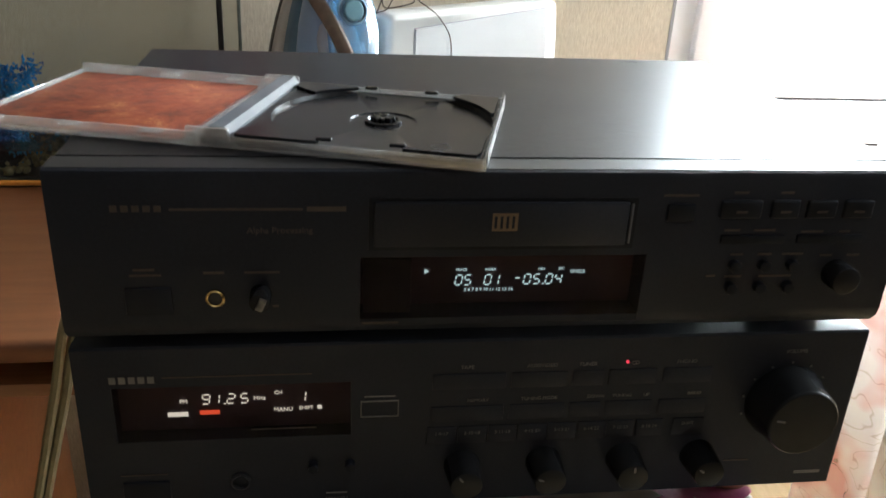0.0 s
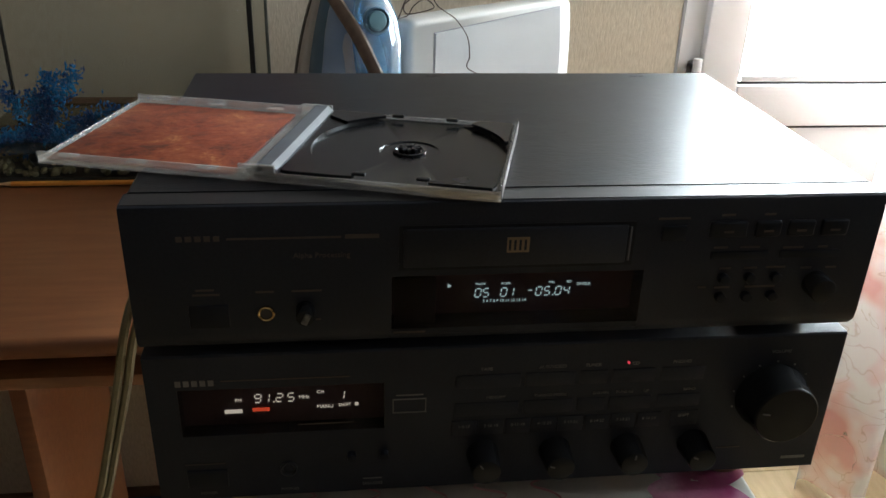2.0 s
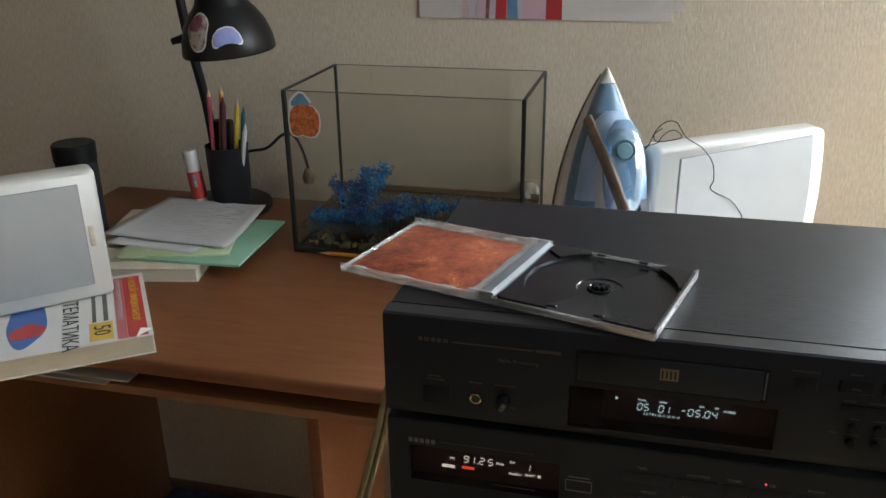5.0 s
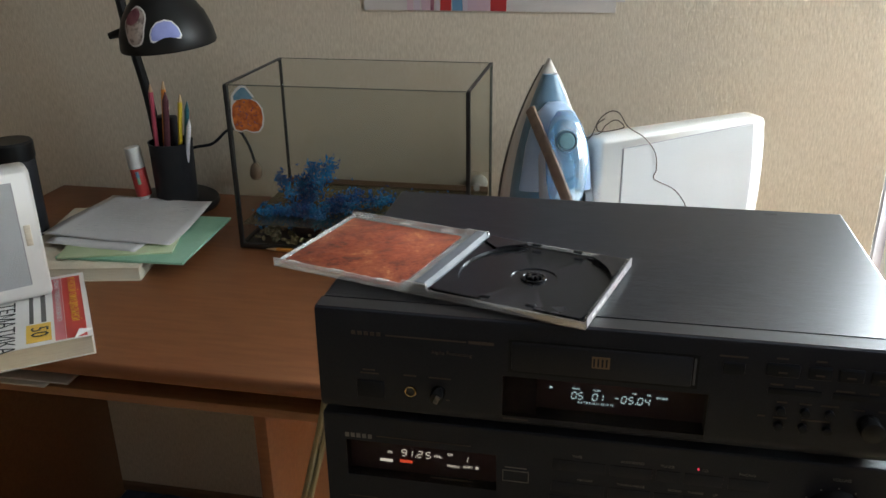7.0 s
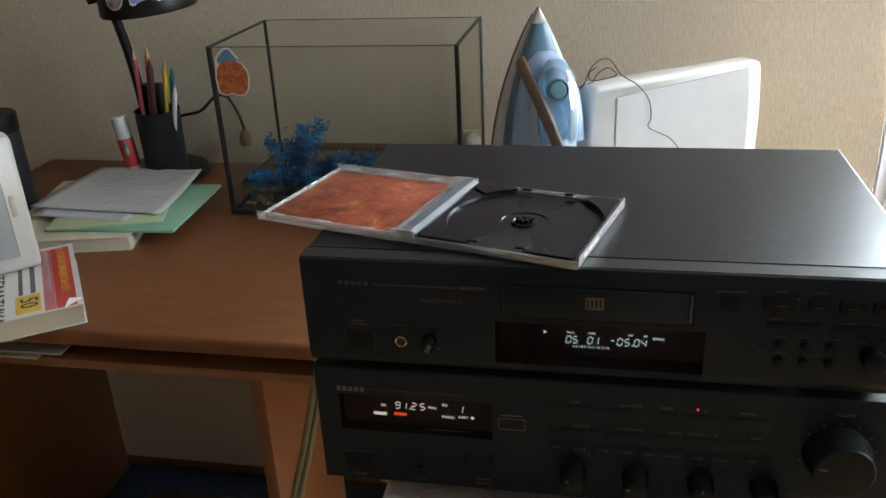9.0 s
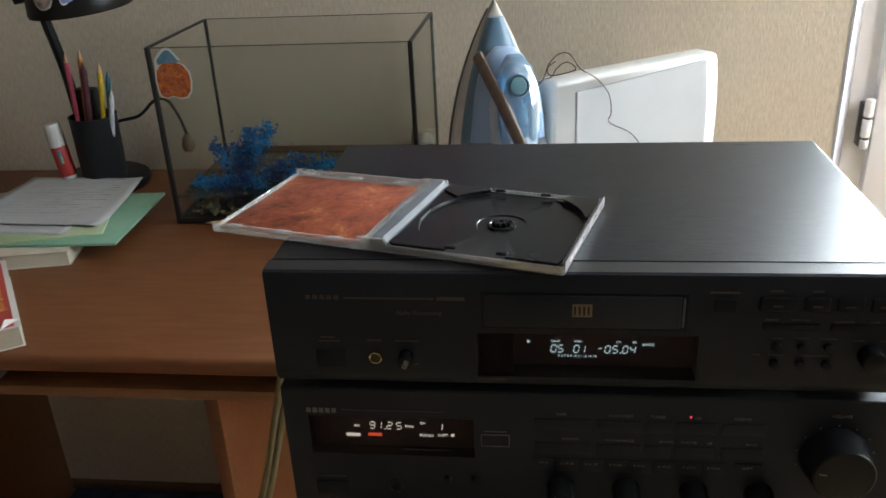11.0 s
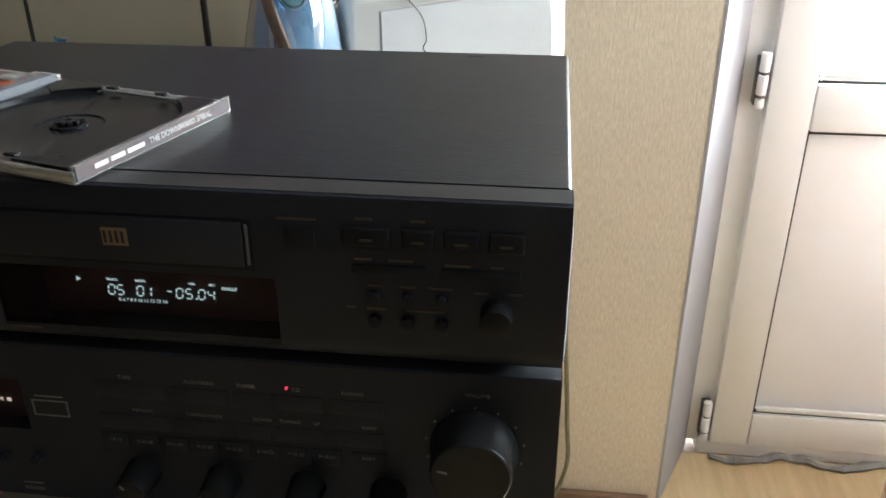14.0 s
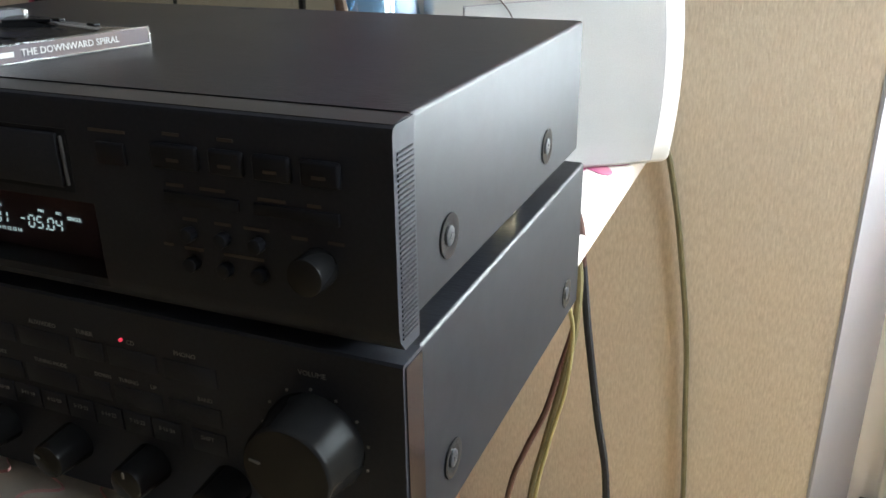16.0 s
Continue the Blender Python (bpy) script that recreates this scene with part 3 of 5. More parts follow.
# ---- desk ----
def desk():
    d = thing("desk", (-0.42, 0.58, 0), "reddish-brown laminate desk with a narrow shelf under its top", "desk")
    part("desktop", B(-0.862, 0.03, 0.252, 0.893, 0.7345, 0.756, bev=0.009, seg=4), M_DESK, d)
    part("shelf", B(-0.845, 0.028, 0.262, 0.88, 0.698, 0.711, bev=0.0015), M_DESK_EDGE, d, "thin shelf board with a pale edge")
    part("side_panel", B(-0.862, -0.846, 0.275, 0.88, 0.004, 0.734, bev=0.001), M_DESK_EDGE, d)
    part("divider_panel", B(-0.236, -0.218, 0.35, 0.61, 0.004, 0.6975, bev=0.0012), M_DESK, d, "upright panel under the shelf")
    part("side_panel", B(0.012, 0.028, 0.62, 0.88, 0.004, 0.6975, bev=0.001), M_DESK, d)
    for x in (-0.82, -0.227, 0.018):
        part("spacer", B(x - 0.008, x + 0.008, 0.5, 0.88, 0.7115, 0.734), M_DESK, d)
    return d


desk()


# ---- side table ----
def side_table():
    t = thing("side_table", (0.225, 0.42, 0), "narrow table with a cream top printed with pink flowers", "table")
    top = part("tabletop", B(0.046, 0.400, -0.045, 0.878, 0.742, 0.770, bev=0.004, seg=3), M_TABLE, t, "cream tabletop with white edges and a flower print")
    for x in (0.085, 0.20):
        for y in (0.03, 0.60):
            part("leg", B(x - 0.018, x + 0.018, y - 0.018, y + 0.018, 0.0, 0.7415, bev=0.003), M_DESK_EDGE, t)
    rnd = random.Random(3)
    flat = lambda cx, cy, z: (lambda u, v, w: Vector((cx + u, cy + v, z + w)))
    for cx, cy, size in ((0.362, 0.012, 0.038), (0.344, 0.710, 0.05), (0.14, 0.6, 0.045), (0.25, 0.36, 0.04)):
        bm = bmesh.new()
        for k in range(6):
            a = k * 1.047 + 0.3
            pts = blob(20, size * 0.52, size * 0.27, 0.10, int(cx * 1000) + k, a)
            prism(bm, pts, flat(cx + 0.55 * size * math.cos(a), min(cy + 0.55 * size * math.sin(a), 0.86), 0.7699 + 0.0001 * k), 0.0004)
        part("printed_flower", bm, M_PINK, top)
    for k, x in enumerate((0.085, 0.13, 0.175, 0.215, 0.255)):
        pts = [(x + 0.012 * math.sin(a * 2.3 + k), -0.035 + 0.009 * a, 0.7702) for a in range(8)]
        part("printed_scroll", T(pts, 0.0016, seg=6, n=4, flat=0.3), M_ROSE, top)
    return t


side_table()


# ---- the two audio units ----
SEGS = {"0": "abcdef", "1": "bc", "2": "abged", "4": "fgbc", "5": "afgcd", "9": "abfgcd", "6": "afgecd"}


def digit(bm, ch, x, z, w, h, y, s=0.0011):
    """Seven slanted bars; x, z is the lower left corner."""
    sl = 0.14
    at = {"a": (0, h, w, h), "d": (0, 0, w, 0), "g": (0, h / 2, w, h / 2), "f": (0, h / 2, 0, h), "b": (w, h / 2, w, h), "e": (0, 0, 0, h / 2), "c": (w, 0, w, h / 2)}
    for k in SEGS[ch]:
        u0, v0, u1, v1 = at[k]
        a, b = Vector((x + u0 + sl * v0, y, z + v0)), Vector((x + u1 + sl * v1, y, z + v1))
        d = (b - a).normalized()
        a, b = a + d * s * 0.75, b - d * s * 0.75
        n = Vector((-d.z, 0, d.x)) * s / 2
        rings(bm, [[a - n, b - n, b + n, a + n], [p + Vector((0, 0.0003, 0)) for p in (a - n, b - n, b + n, a + n)]])
    return bm


def bar(x0, x1, z0, z1, y, material, parent, name="printed_line", label=""):
    return part(name, B(x0, x1, y - 0.0002, y + 0.0002, z0, z1), material, parent, label)


def screw(parent, x, y, z, sign):
    """A recessed cross-head screw on a side wall."""
    dish = bmesh.new()
    m = pose(x, y, z, 0, 90 * sign, 0)
    lathe(dish, [(0.0102, 0.0), (0.0101, 0.0005), (0.0096, 0.0006), (0.0060, 0.00015), (0.0050, 0.00015)], m=m, seg=28)
    d = part("screw_dish", dish, M_TURN, parent, "dished black recess round the screw")
    s = bmesh.new()
    lathe(s, [(0.0046, 0.0002), (0.0044, 0.0008), (0.0030, 0.0012), (0.001, 0.0010)], m=m, seg=20)
    sc = part("screw", s, M_DARK, d, "dark cross-head screw")
    for turn in (0, 90):
        slot = box(bmesh.new(), -0.0022, 0.0022, -0.0004, 0.0004, 0.0010, 0.0014, m=m @ pose(0, 0, 0, 0, 0, turn + 20))
        part("slot", slot, M_INK, d)
    return sc


def unit(name, at, label, x1, face, lid, z_feet, depth, hole, inset=0.05):
    """Feet, body, cover and side screws shared by both units. face: y, z profile of the front panel; lid: bottom, top."""
    u = thing(name, at, label, "audio unit")
    bm, (wx0, wx1, wz0, wz1) = bmesh.new(), hole
    back = max(p[0] for p in face)
    low = [p for p in face if p[1] < wz0 and p[0] < back]
    high = [p for p in face if p[1] > wz1 and p[0] < back]
    for x0, xe, pts in ((0, wx0, face), (wx1, x1, face), (wx0, wx1, low + [(low[-1][0], wz0), (back, wz0), (back, face[-1][1])]), (wx0, wx1, [(high[0][0], wz1)] + high + [(back, face[-2][1]), (back, wz1)])):
        prism(bm, pts, lambda a, b, w, x0=x0: Vector((x0 + w, a, b)), xe - x0)
    part("front_panel", bm, M_FACE, u)
    y0 = max(p[0] for p in face)
    body = part("chassis", B(0.004, x1 - 0.004, y0, depth - 0.002, lid[0] - 0.004, lid[1] - 0.0028), M_DARK, u)
    xa, xb, zt, zb = 0.0008, x1 - 0.0008, lid[1], lid[0]
    bend = [(0.0024 * (1 - math.sin(a)), 0.0024 * (1 - math.cos(a))) for a in [math.pi / 2 * k / 5 for k in range(6)]]
    outline = [(xa, zb)] + [(xa + p, zt - q) for p, q in bend[::-1]] + [(xb - p, zt - q) for p, q in bend] + [(xb, zb), (xb - 0.0026, zb), (xb - 0.0026, zt - 0.0026), (xa + 0.0026, zt - 0.0026), (xa + 0.0026, zb)]
    c = prism(bmesh.new(), outline, lambda a, b, w: Vector((a, y0 + w, b)), depth - y0)
    c.normal_update()
    for f in c.faces:
        f.material_index = 1 if abs(f.normal.x) > 0.8 else 0
    cov = part("cover", c, [M_LID, M_SIDE], u, "black painted sheet-metal cover with brushed sheen")
    for x in (0.05, x1 - inset):
        for y in (0.040, depth - 0.092):
            part("foot", C((x, y, z_feet), (x, y, lid[0] - 0.0035), 0.021, bev=0.002), M_FOOT, u, "champagne-coloured round foot")
    return u, cov


def cd_player():
    face = [(0.005, 0.903), (0.001, 0.908), (0.0, 0.914), (0.0, 0.9905), (0.0008, 0.9925), (0.0028, 0.9934), (0.0095, 0.9936), (0.0185, 0.9937), (0.0185, 0.903)]
    u, cov = unit("cd_player", (0.217, 0.13, 0.898), "black disc player with a lit cyan display, standing on the receiver", 0.4385, face, (0.913, 0.9945), 0.8975, 0.274, (0.146, 0.296, 0.912, 0.9475), inset=0.033)
    for z, y in ((0.9335, 0.0525), (0.9335, 0.201)):
        for x, s in ((0.4379, 1), (0.0006, -1)):
            screw(cov, x, y, z, s)
    crown = [(0.0024, 0.9930), (0.0026, 0.9936), (0.0095, 0.9939), (0.0180, 0.9940), (0.0180, 0.9930)]
    part("top_strip", prism(bmesh.new(), crown, lambda a, b, w: Vector((0.0009 + w, a, b)), 0.4367), M_STRIP, u, "black satin strip along the front's upper edge")
    for x in (0.19, 0.365):
        part("lid_tab", B(x, x + 0.012, 0.2640, 0.2665, 0.9940, 0.9947), M_DARK, cov)
    teeth = [(0.4375, 0.908)]
    for k in range(38):
        z = 0.908 + k * 0.0020
        teeth += [(0.4380, z), (0.4391, z + 0.0005), (0.4391, z + 0.0012), (0.4380, z + 0.0016)]
    teeth.append((0.4375, 0.984))
    ribs = prism(bmesh.new(), teeth, lambda a, b, w: Vector((a, 0.003 + w, b)), 0.0135)
    part("ribbed_strip", ribs, M_LID, u, "finely ribbed end strip")
    # tray drawer
    part("drawer_surround", B(0.150, 0.287, -0.0004, 0.002, 0.9515, 0.9795), M_KNOB, u)
    dr = part("drawer", B(0.1525, 0.2825, -0.0022, 0.001, 0.9535, 0.9775, bev=0.0012), M_FACE, u)
    part("drawer_end", B(0.2834, 0.2850, -0.0014, 0.001, 0.9545, 0.9765, bev=0.0006), M_SPINE, u, "grey lens-shaped end piece")
    bar(0.2115, 0.2245, 0.9625, 0.972, -0.0024, M_LOGO, dr, "disc_mark", "small bronze format mark")
    b = bmesh.new()
    for k in range(4):
        box(b, 0.2125 + k * 0.003, 0.2138 + k * 0.003, -0.0029, -0.0024, 0.964, 0.9705)
    part("disc_mark_stroke", b, M_FACE, dr)
    # display
    win = part("display_window", B(0.1462, 0.2958, 0.0004, 0.0014, 0.9122, 0.9473), M_SMOKED, u, "smoked display window")
    part("display_recess", B(0.1462, 0.2958, 0.0168, 0.0182, 0.9122, 0.9473), M_RECESS, u)
    part("sensor_window", B(0.1475, 0.172, 0.0016, 0.003, 0.915, 0.946, bev=0.0003), M_KNOB, u, "dark reddish sensor window")
    y = 0.0162
    px = lambda x: 0.117 + (x - 0.117) * 1.038
    pz = lambda z: 1.186 + (z - 1.186) * 1.038
    dg = bmesh.new()
    for ch, x in (("0", 0.1945), ("5", 0.1992), ("0", 0.2098), ("1", 0.2140), ("0", 0.2308), ("5", 0.2358), ("0", 0.2425), ("4", 0.2475)):
        digit(dg, ch, px(x), pz(0.9328), 0.0034, 0.0058, y, 0.0007)
    box(dg, px(0.2411), px(0.2411) + 0.0008, y, y + 0.0003, pz(0.9325), pz(0.9325) + 0.0008)
    box(dg, px(0.2265), px(0.2288), y, y + 0.0003, pz(0.9360), pz(0.9360) + 0.0007)
    part("display_digit", dg, M_CYAN, win, "lit cyan digits")
    tri = bmesh.new()
    prism(tri, [(px(0.1785), pz(0.9395)), (px(0.1785), pz(0.9422)), (px(0.1808), pz(0.9408))], lambda a, b2, w: Vector((a, y + w, b2)), 0.0003)
    part("play_mark", tri, M_CYAN, win)
    for words, x, z, s in (("TRACK", 0.1945, 0.9415, 0.0020), ("INDEX", 0.2100, 0.9415, 0.0020), ("MIN", 0.2383, 0.9415, 0.0020), ("SEC", 0.2490, 0.9415, 0.0020), ("SINGLE", 0.2555, 0.9398, 0.0026)):
        lettering(words, s, front(px(x), y, pz(z)), M_CYAN, win)
    lettering("5 6 7 8 9 10 11 12 13 14", 0.0027, front(px(0.1995), y, pz(0.9300)), M_CYAN, win)
    # left side
    for k in range(5):
        bar(0.0285 + 0.0050 * k, 0.0318 + 0.0050 * k, 0.9724, 0.9756, -0.0001, M_PRINT, u, "maker_mark", "dim bronze maker mark")
    bar(0.0555, 0.1180, 0.9730, 0.9742, -0.0001, M_PRINT, u)
    bar(0.1200, 0.1390, 0.9725, 0.9750, -0.0001, M_PRINT, u)
    lettering("Alpha Processing", 0.0046, front(0.091, -0.0002, 0.9625), M_PRINT, u)
    part("power_button", B(0.031, 0.0535, -0.0012, 0.001, 0.9175, 0.9325, bev=0.0008), M_KNOB, u)
    for x0, x1, z in ((0.036, 0.046, 0.9415), (0.034, 0.049, 0.9385), (0.069, 0.079, 0.9395), (0.089, 0.106, 0.9395), (0.147, 0.166, 0.9095), (0.102, 0.105, 0.9205)):
        bar(x0, x1, z, z + 0.0012, -0.0001, M_PRINT, u)
    j = bmesh.new()
    lathe(j, [(0.0048, -0.001), (0.0048, 0.0016), (0.0041, 0.0022), (0.0034, 0.0016), (0.0034, -0.001)], m=pose(0.0742, 0, 0.9262, 90, 0, 0), seg=28, cap=False)
    part("headphone_jack", j, M_GOLD, u, "gold-rimmed headphone socket")
    part("jack_hole", C((0.0742, -0.0005, 0.9262), (0.0742, 0.001, 0.9262), 0.0034), M_INK, u)
    k = part("level_knob", C((0.0965, 0.001, 0.928), (0.0965, -0.011, 0.928), 0.0055, 0.005, bev=0.0006), M_TURN, u)
    part("knob_face", B(0.0955, 0.0990, -0.0122, -0.0108, 0.9245, 0.9315, bev=0.0004, m=Matrix.Translation((0.0965, 0, 0.928)) @ pose(0, 0, 0, 0, 25, 0) @ Matrix.Translation((-0.0965, 0, -0.928))), M_STEEL, k, "grey pointer edge")
    # right side
    part("eject_button", B(0.303, 0.318, -0.0016, 0.001, 0.9665, 0.976, bev=0.0009), M_KNOB, u)
    for x0, x1 in ((0.3315, 0.3545), (0.3595, 0.3755), (0.3795, 0.3965), (0.4005, 0.4175)):
        b = part("play_button", B(x0, x1, -0.0022, 0.001, 0.968, 0.9785, bev=0.0016, seg=3), M_KNOB, u)
        c = (x0 + x1) / 2
        bar(c - 0.003, c + 0.003, 0.9715, 0.9728, -0.00225, M_PRINT, b)
    for x0, x1, z in ((0.300, 0.319, 0.980), (0.338, 0.346, 0.9815), (0.364, 0.371, 0.9815), (0.3365, 0.345, 0.9605), (0.353, 0.365, 0.9605), (0.380, 0.3925, 0.9595), (0.402, 0.408, 0.9595),
                      (0.3425, 0.3495, 0.9465), (0.358, 0.366, 0.9465), (0.372, 0.384, 0.9465), (0.3415, 0.351, 0.9335), (0.361, 0.38, 0.9335), (0.394, 0.401, 0.9455), (0.410, 0.417, 0.9455), (0.331, 0.336, 0.934)):
        bar(x0, x1, z, z + 0.0013, -0.0001, M_PRINT, u)
    for x0, x1 in ((0.335, 0.371), (0.378, 0.416)):
        part("bar_button", B(x0, x1, -0.0012, 0.001, 0.9535, 0.9585, bev=0.0006), M_KNOB, u)
    for x in (0.3455, 0.362, 0.3785):
        for z in (0.941, 0.928):
            part("round_button", C((x, 0.001, z), (x, -0.004, z), 0.0032, bev=0.0005), M_KNOB, u)
    kn = part("skip_knob", C((0.4055, 0.001, 0.9355), (0.4055, -0.012, 0.9355), 0.0082, 0.0078, seg=32, bev=0.0009), M_TURN, u)
    return u


cd_player()


def receiver():
    face = [(0.002, 0.789), (0.002, 0.896), (0.003, 0.8972), (0.02, 0.8972), (0.02, 0.789)]
    u, cov = unit("receiver", (0.218, 0.15, 0.770), "black stereo receiver with lit tuner display, on the flowered table", 0.4385, face, (0.792, 0.8965), 0.7702, 0.297, (0.018, 0.142, 0.8385, 0.873))
    for z, y in ((0.818, 0.0545), (0.8115, 0.2645)):
        for x, s in ((0.4379, 1), (0.0006, -1)):
            screw(cov, x, y, z, s)
    part("end_strip", B(0.4383, 0.4391, 0.004, 0.0195, 0.791, 0.8955), M_WINDOW, u, "glossy black end strip")
    Y = 0.0018
    win = part("display_window", B(0.0182, 0.1418, 0.0024, 0.0034, 0.8387, 0.8728), M_SMOKED, u, "smoked tuner window")
    part("display_recess", B(0.0182, 0.1418, 0.0130, 0.0150, 0.8387, 0.8728), M_RECESS, u)
    y = 0.0124
    px = lambda x: 0.117 + (x - 0.117) * 1.020
    pz = lambda z: 1.186 + (z - 1.186) * 1.020
    dg = bmesh.new()
    for ch, x in (("9", 0.0625), ("1", 0.0675), ("2", 0.0755), ("5", 0.0825), ("1", 0.1130)):
        digit(dg, ch, px(x), pz(0.8612), 0.0038, 0.0060, y, 0.0007)
    box(dg, px(0.0740), px(0.0740) + 0.0008, y, y + 0.0003, pz(0.8608), pz(0.8608) + 0.0008)
    part("display_digit", dg, M_GREEN, win, "lit pale green digits")
    for words, x, z, s in (("FM", 0.0510, 0.8632, 0.0034), ("MHz", 0.0895, 0.8640, 0.0034), ("CH", 0.1005, 0.8672, 0.0032), ("MANU", 0.1000, 0.8562, 0.0036), ("SHIFT", 0.1135, 0.8568, 0.0032)):
        lettering(words, s, front(px(x), y, pz(z)), M_GREEN, win)
    bar(px(0.0445), px(0.0550), pz(0.8540), pz(0.8566), y, M_GREEN, win, "display_block")
    bar(px(0.0612), px(0.0715), pz(0.8548), pz(0.8572), y, M_RED, win, "display_block", "lit red indicator")
    bar(px(0.1235), px(0.1258), pz(0.8560), pz(0.8582), y, M_GREEN, win, "display_block")
    y = 0.0022
    for k in range(5):
        bar(0.0175 + 0.0048 * k, 0.0208 + 0.0048 * k, 0.8760, 0.8800, Y, M_PRINT_W, u, "maker_mark", "dim white maker mark")
    bar(0.0440, 0.1210, 0.8787, 0.8794, Y, M_PRINT, u)
    bar(0.0880, 0.1230, 0.8440, 0.8446, y, M_PRINT, win)
    f = bmesh.new()
    for a in ((0.147, 0.168, 0.8500, 0.8506), (0.147, 0.168, 0.8600, 0.8606), (0.147, 0.1476, 0.8506, 0.8600), (0.1674, 0.168, 0.8506, 0.8600)):
        box(f, a[0], a[1], 0.0012, 0.0025, a[2], a[3])
    part("memory_button", f, M_PRINT_W, u, "outlined square button")
    bar(0.149, 0.166, 0.8628, 0.8636, Y, M_PRINT_W, u)
    part("power_button", B(0.018, 0.043, 0.0004, 0.003, 0.799, 0.8125, bev=0.0008), M_KNOB, u)
    bar(0.0175, 0.042, 0.8167, 0.8174, Y, M_PRINT, u)
    lettering("POWER", 0.003, front(0.030, Y, 0.7935), M_PRINT_W, u, "CENTER")
    lettering("PHONES", 0.003, front(0.081, Y, 0.7935), M_PRINT_W, u, "CENTER")
    lettering("SPEAKERS", 0.003, front(0.134, Y, 0.7945), M_PRINT_W, u, "CENTER")
    bar(0.128, 0.140, 0.7985, 0.7993, Y, M_PRINT_W, u)
    j = bmesh.new()
    lathe(j, [(0.0056, -0.001), (0.0056, 0.0022), (0.0046, 0.0028), (0.0036, 0.0016), (0.0036, -0.001)], m=pose(0.081, 0.0025, 0.8105, 90, 0, 0), seg=28, cap=False)
    part("headphone_jack", j, M_DARK, u, "black headphone socket with a bright rim")
    for x in (0.121, 0.1415):
        part("speaker_button", C((x, 0.003, 0.819), (x, -0.003, 0.819), 0.0028, bev=0.0004), M_KNOB, u)
    # tuner keys: three rows of wide low buttons with small print over them
    for x, w in (("TAPE", 0.205), ("AUX/VIDEO", 0.247), ("TUNER", 0.273), ("CD", 0.3005), ("PHONO", 0.331)):
        lettering(x, 0.0033, front(w, Y, 0.880), M_PRINT_W, u, "CENTER")
    for x, w in (("MEMORY", 0.212), ("TUNING MODE", 0.247), ("DOWN", 0.280), ("TUNING", 0.2955), ("UP", 0.310), ("BAND", 0.339)):
        lettering(x, 0.0030, front(w, Y, 0.8585), M_PRINT_W, u, "CENTER")
    for k in range(8):
        lettering("%d·%d·%d" % (k + 1, k + 9, k + 17), 0.0031, front(0.1925 + 0.01745 * k, Y - 0.0007, 0.837), M_PRINT_W, u, "CENTER")
    lettering("SHIFT", 0.0030, front(0.338, Y - 0.0007, 0.838), M_PRINT_W, u, "CENTER")
    for x0, x1 in ((0.186, 0.227), (0.230, 0.262), (0.265, 0.283), (0.286, 0.314), (0.318, 0.347)):
        part("source_button", B(x0, x1, 0.0014, 0.003, 0.866, 0.876, bev=0.0003), M_FACE, u)
        part("tuning_button", B(x0, x1, 0.0014, 0.003, 0.845, 0.855, bev=0.0003), M_FACE, u)
    for k in range(8):
        part("preset_button", B(0.1843 + 0.01745 * k, 0.2005 + 0.01745 * k, 0.0012, 0.003, 0.830, 0.8415, bev=0.0003), M_FACE, u)
    part("preset_button", B(0.329, 0.348, 0.0012, 0.003, 0.830, 0.8415, bev=0.0003), M_FACE, u)
    part("indicator", C((0.2955, 0.003, 0.881), (0.2955, 0.0008, 0.881), 0.0008, seg=12), M_LED, u, "lit red source lamp")
    # four tone knobs and the volume knob
    for x, turn in ((0.2055, -35), (0.2535, -70), (0.3020, 0), (0.3480, -60)):
        kb = bmesh.new()
        lathe(kb, [(0.0106, 0), (0.0102, 0.005), (0.0092, 0.0180), (0.0088, 0.0192), (0.0078, 0.0196)], m=pose(x, 0.002, 0.8145, 90, 0, 0), seg=36)
        k = part("tone_knob", kb, M_TURN, u)
        pt = box(bmesh.new(), x - 0.0005, x + 0.0005, -0.0182, -0.0172, 0.8145 + 0.0045, 0.8145 + 0.0078, m=Matrix.Translation((x, 0, 0.8145)) @ pose(0, 0, 0, 0, turn, 0) @ Matrix.Translation((-x, 0, -0.8145)))
        part("pointer", pt, M_PRINT_W, k, "pale pointer line")
    v = bmesh.new()
    lathe(v, [(0.0240, 0), (0.0237, 0.004), (0.0224, 0.006), (0.0212, 0.0220), (0.0207, 0.0232), (0.0199, 0.0239), (0.0188, 0.0240)], m=pose(0.3955, 0.002, 0.851, 90, 0, 0), seg=64)
    vk = part("volume_knob", v, M_TURN, u)
    m = Matrix.Translation((0.3955, 0, 0.851)) @ pose(0, 0, 0, 0, -80, 0) @ Matrix.Translation((-0.3955, 0, -0.851))
    part("pointer", box(bmesh.new(), 0.3950, 0.3960, -0.0226, -0.0218, 0.851 + 0.012, 0.851 + 0.0172, m=m), M_PRINT_W, vk, "pale pointer line")
    dots = bmesh.new()
    for k in range(11):
        a = radians(-135 + 27 * k)
        cx, cz = 0.3955 + 0.0262 * math.sin(a), 0.851 + 0.0262 * math.cos(a)
        if cz > 0.84:
            box(dots, cx - 0.0005, cx + 0.0005, 0.0012, 0.0024, cz - 0.0005, cz + 0.0005)
    part("volume_scale", dots, M_PRINT_W, u)
    lettering("VOLUME", 0.0034, front(0.3965, Y, 0.8845), M_PRINT_W, u, "CENTER")
    bar(0.366, 0.382, 0.8085, 0.8093, Y, M_PRINT, u)
    bar(0.4145, 0.4315, 0.7965, 0.7985, Y, M_PRINT_W, u, "model_mark")
    return u


receiver()


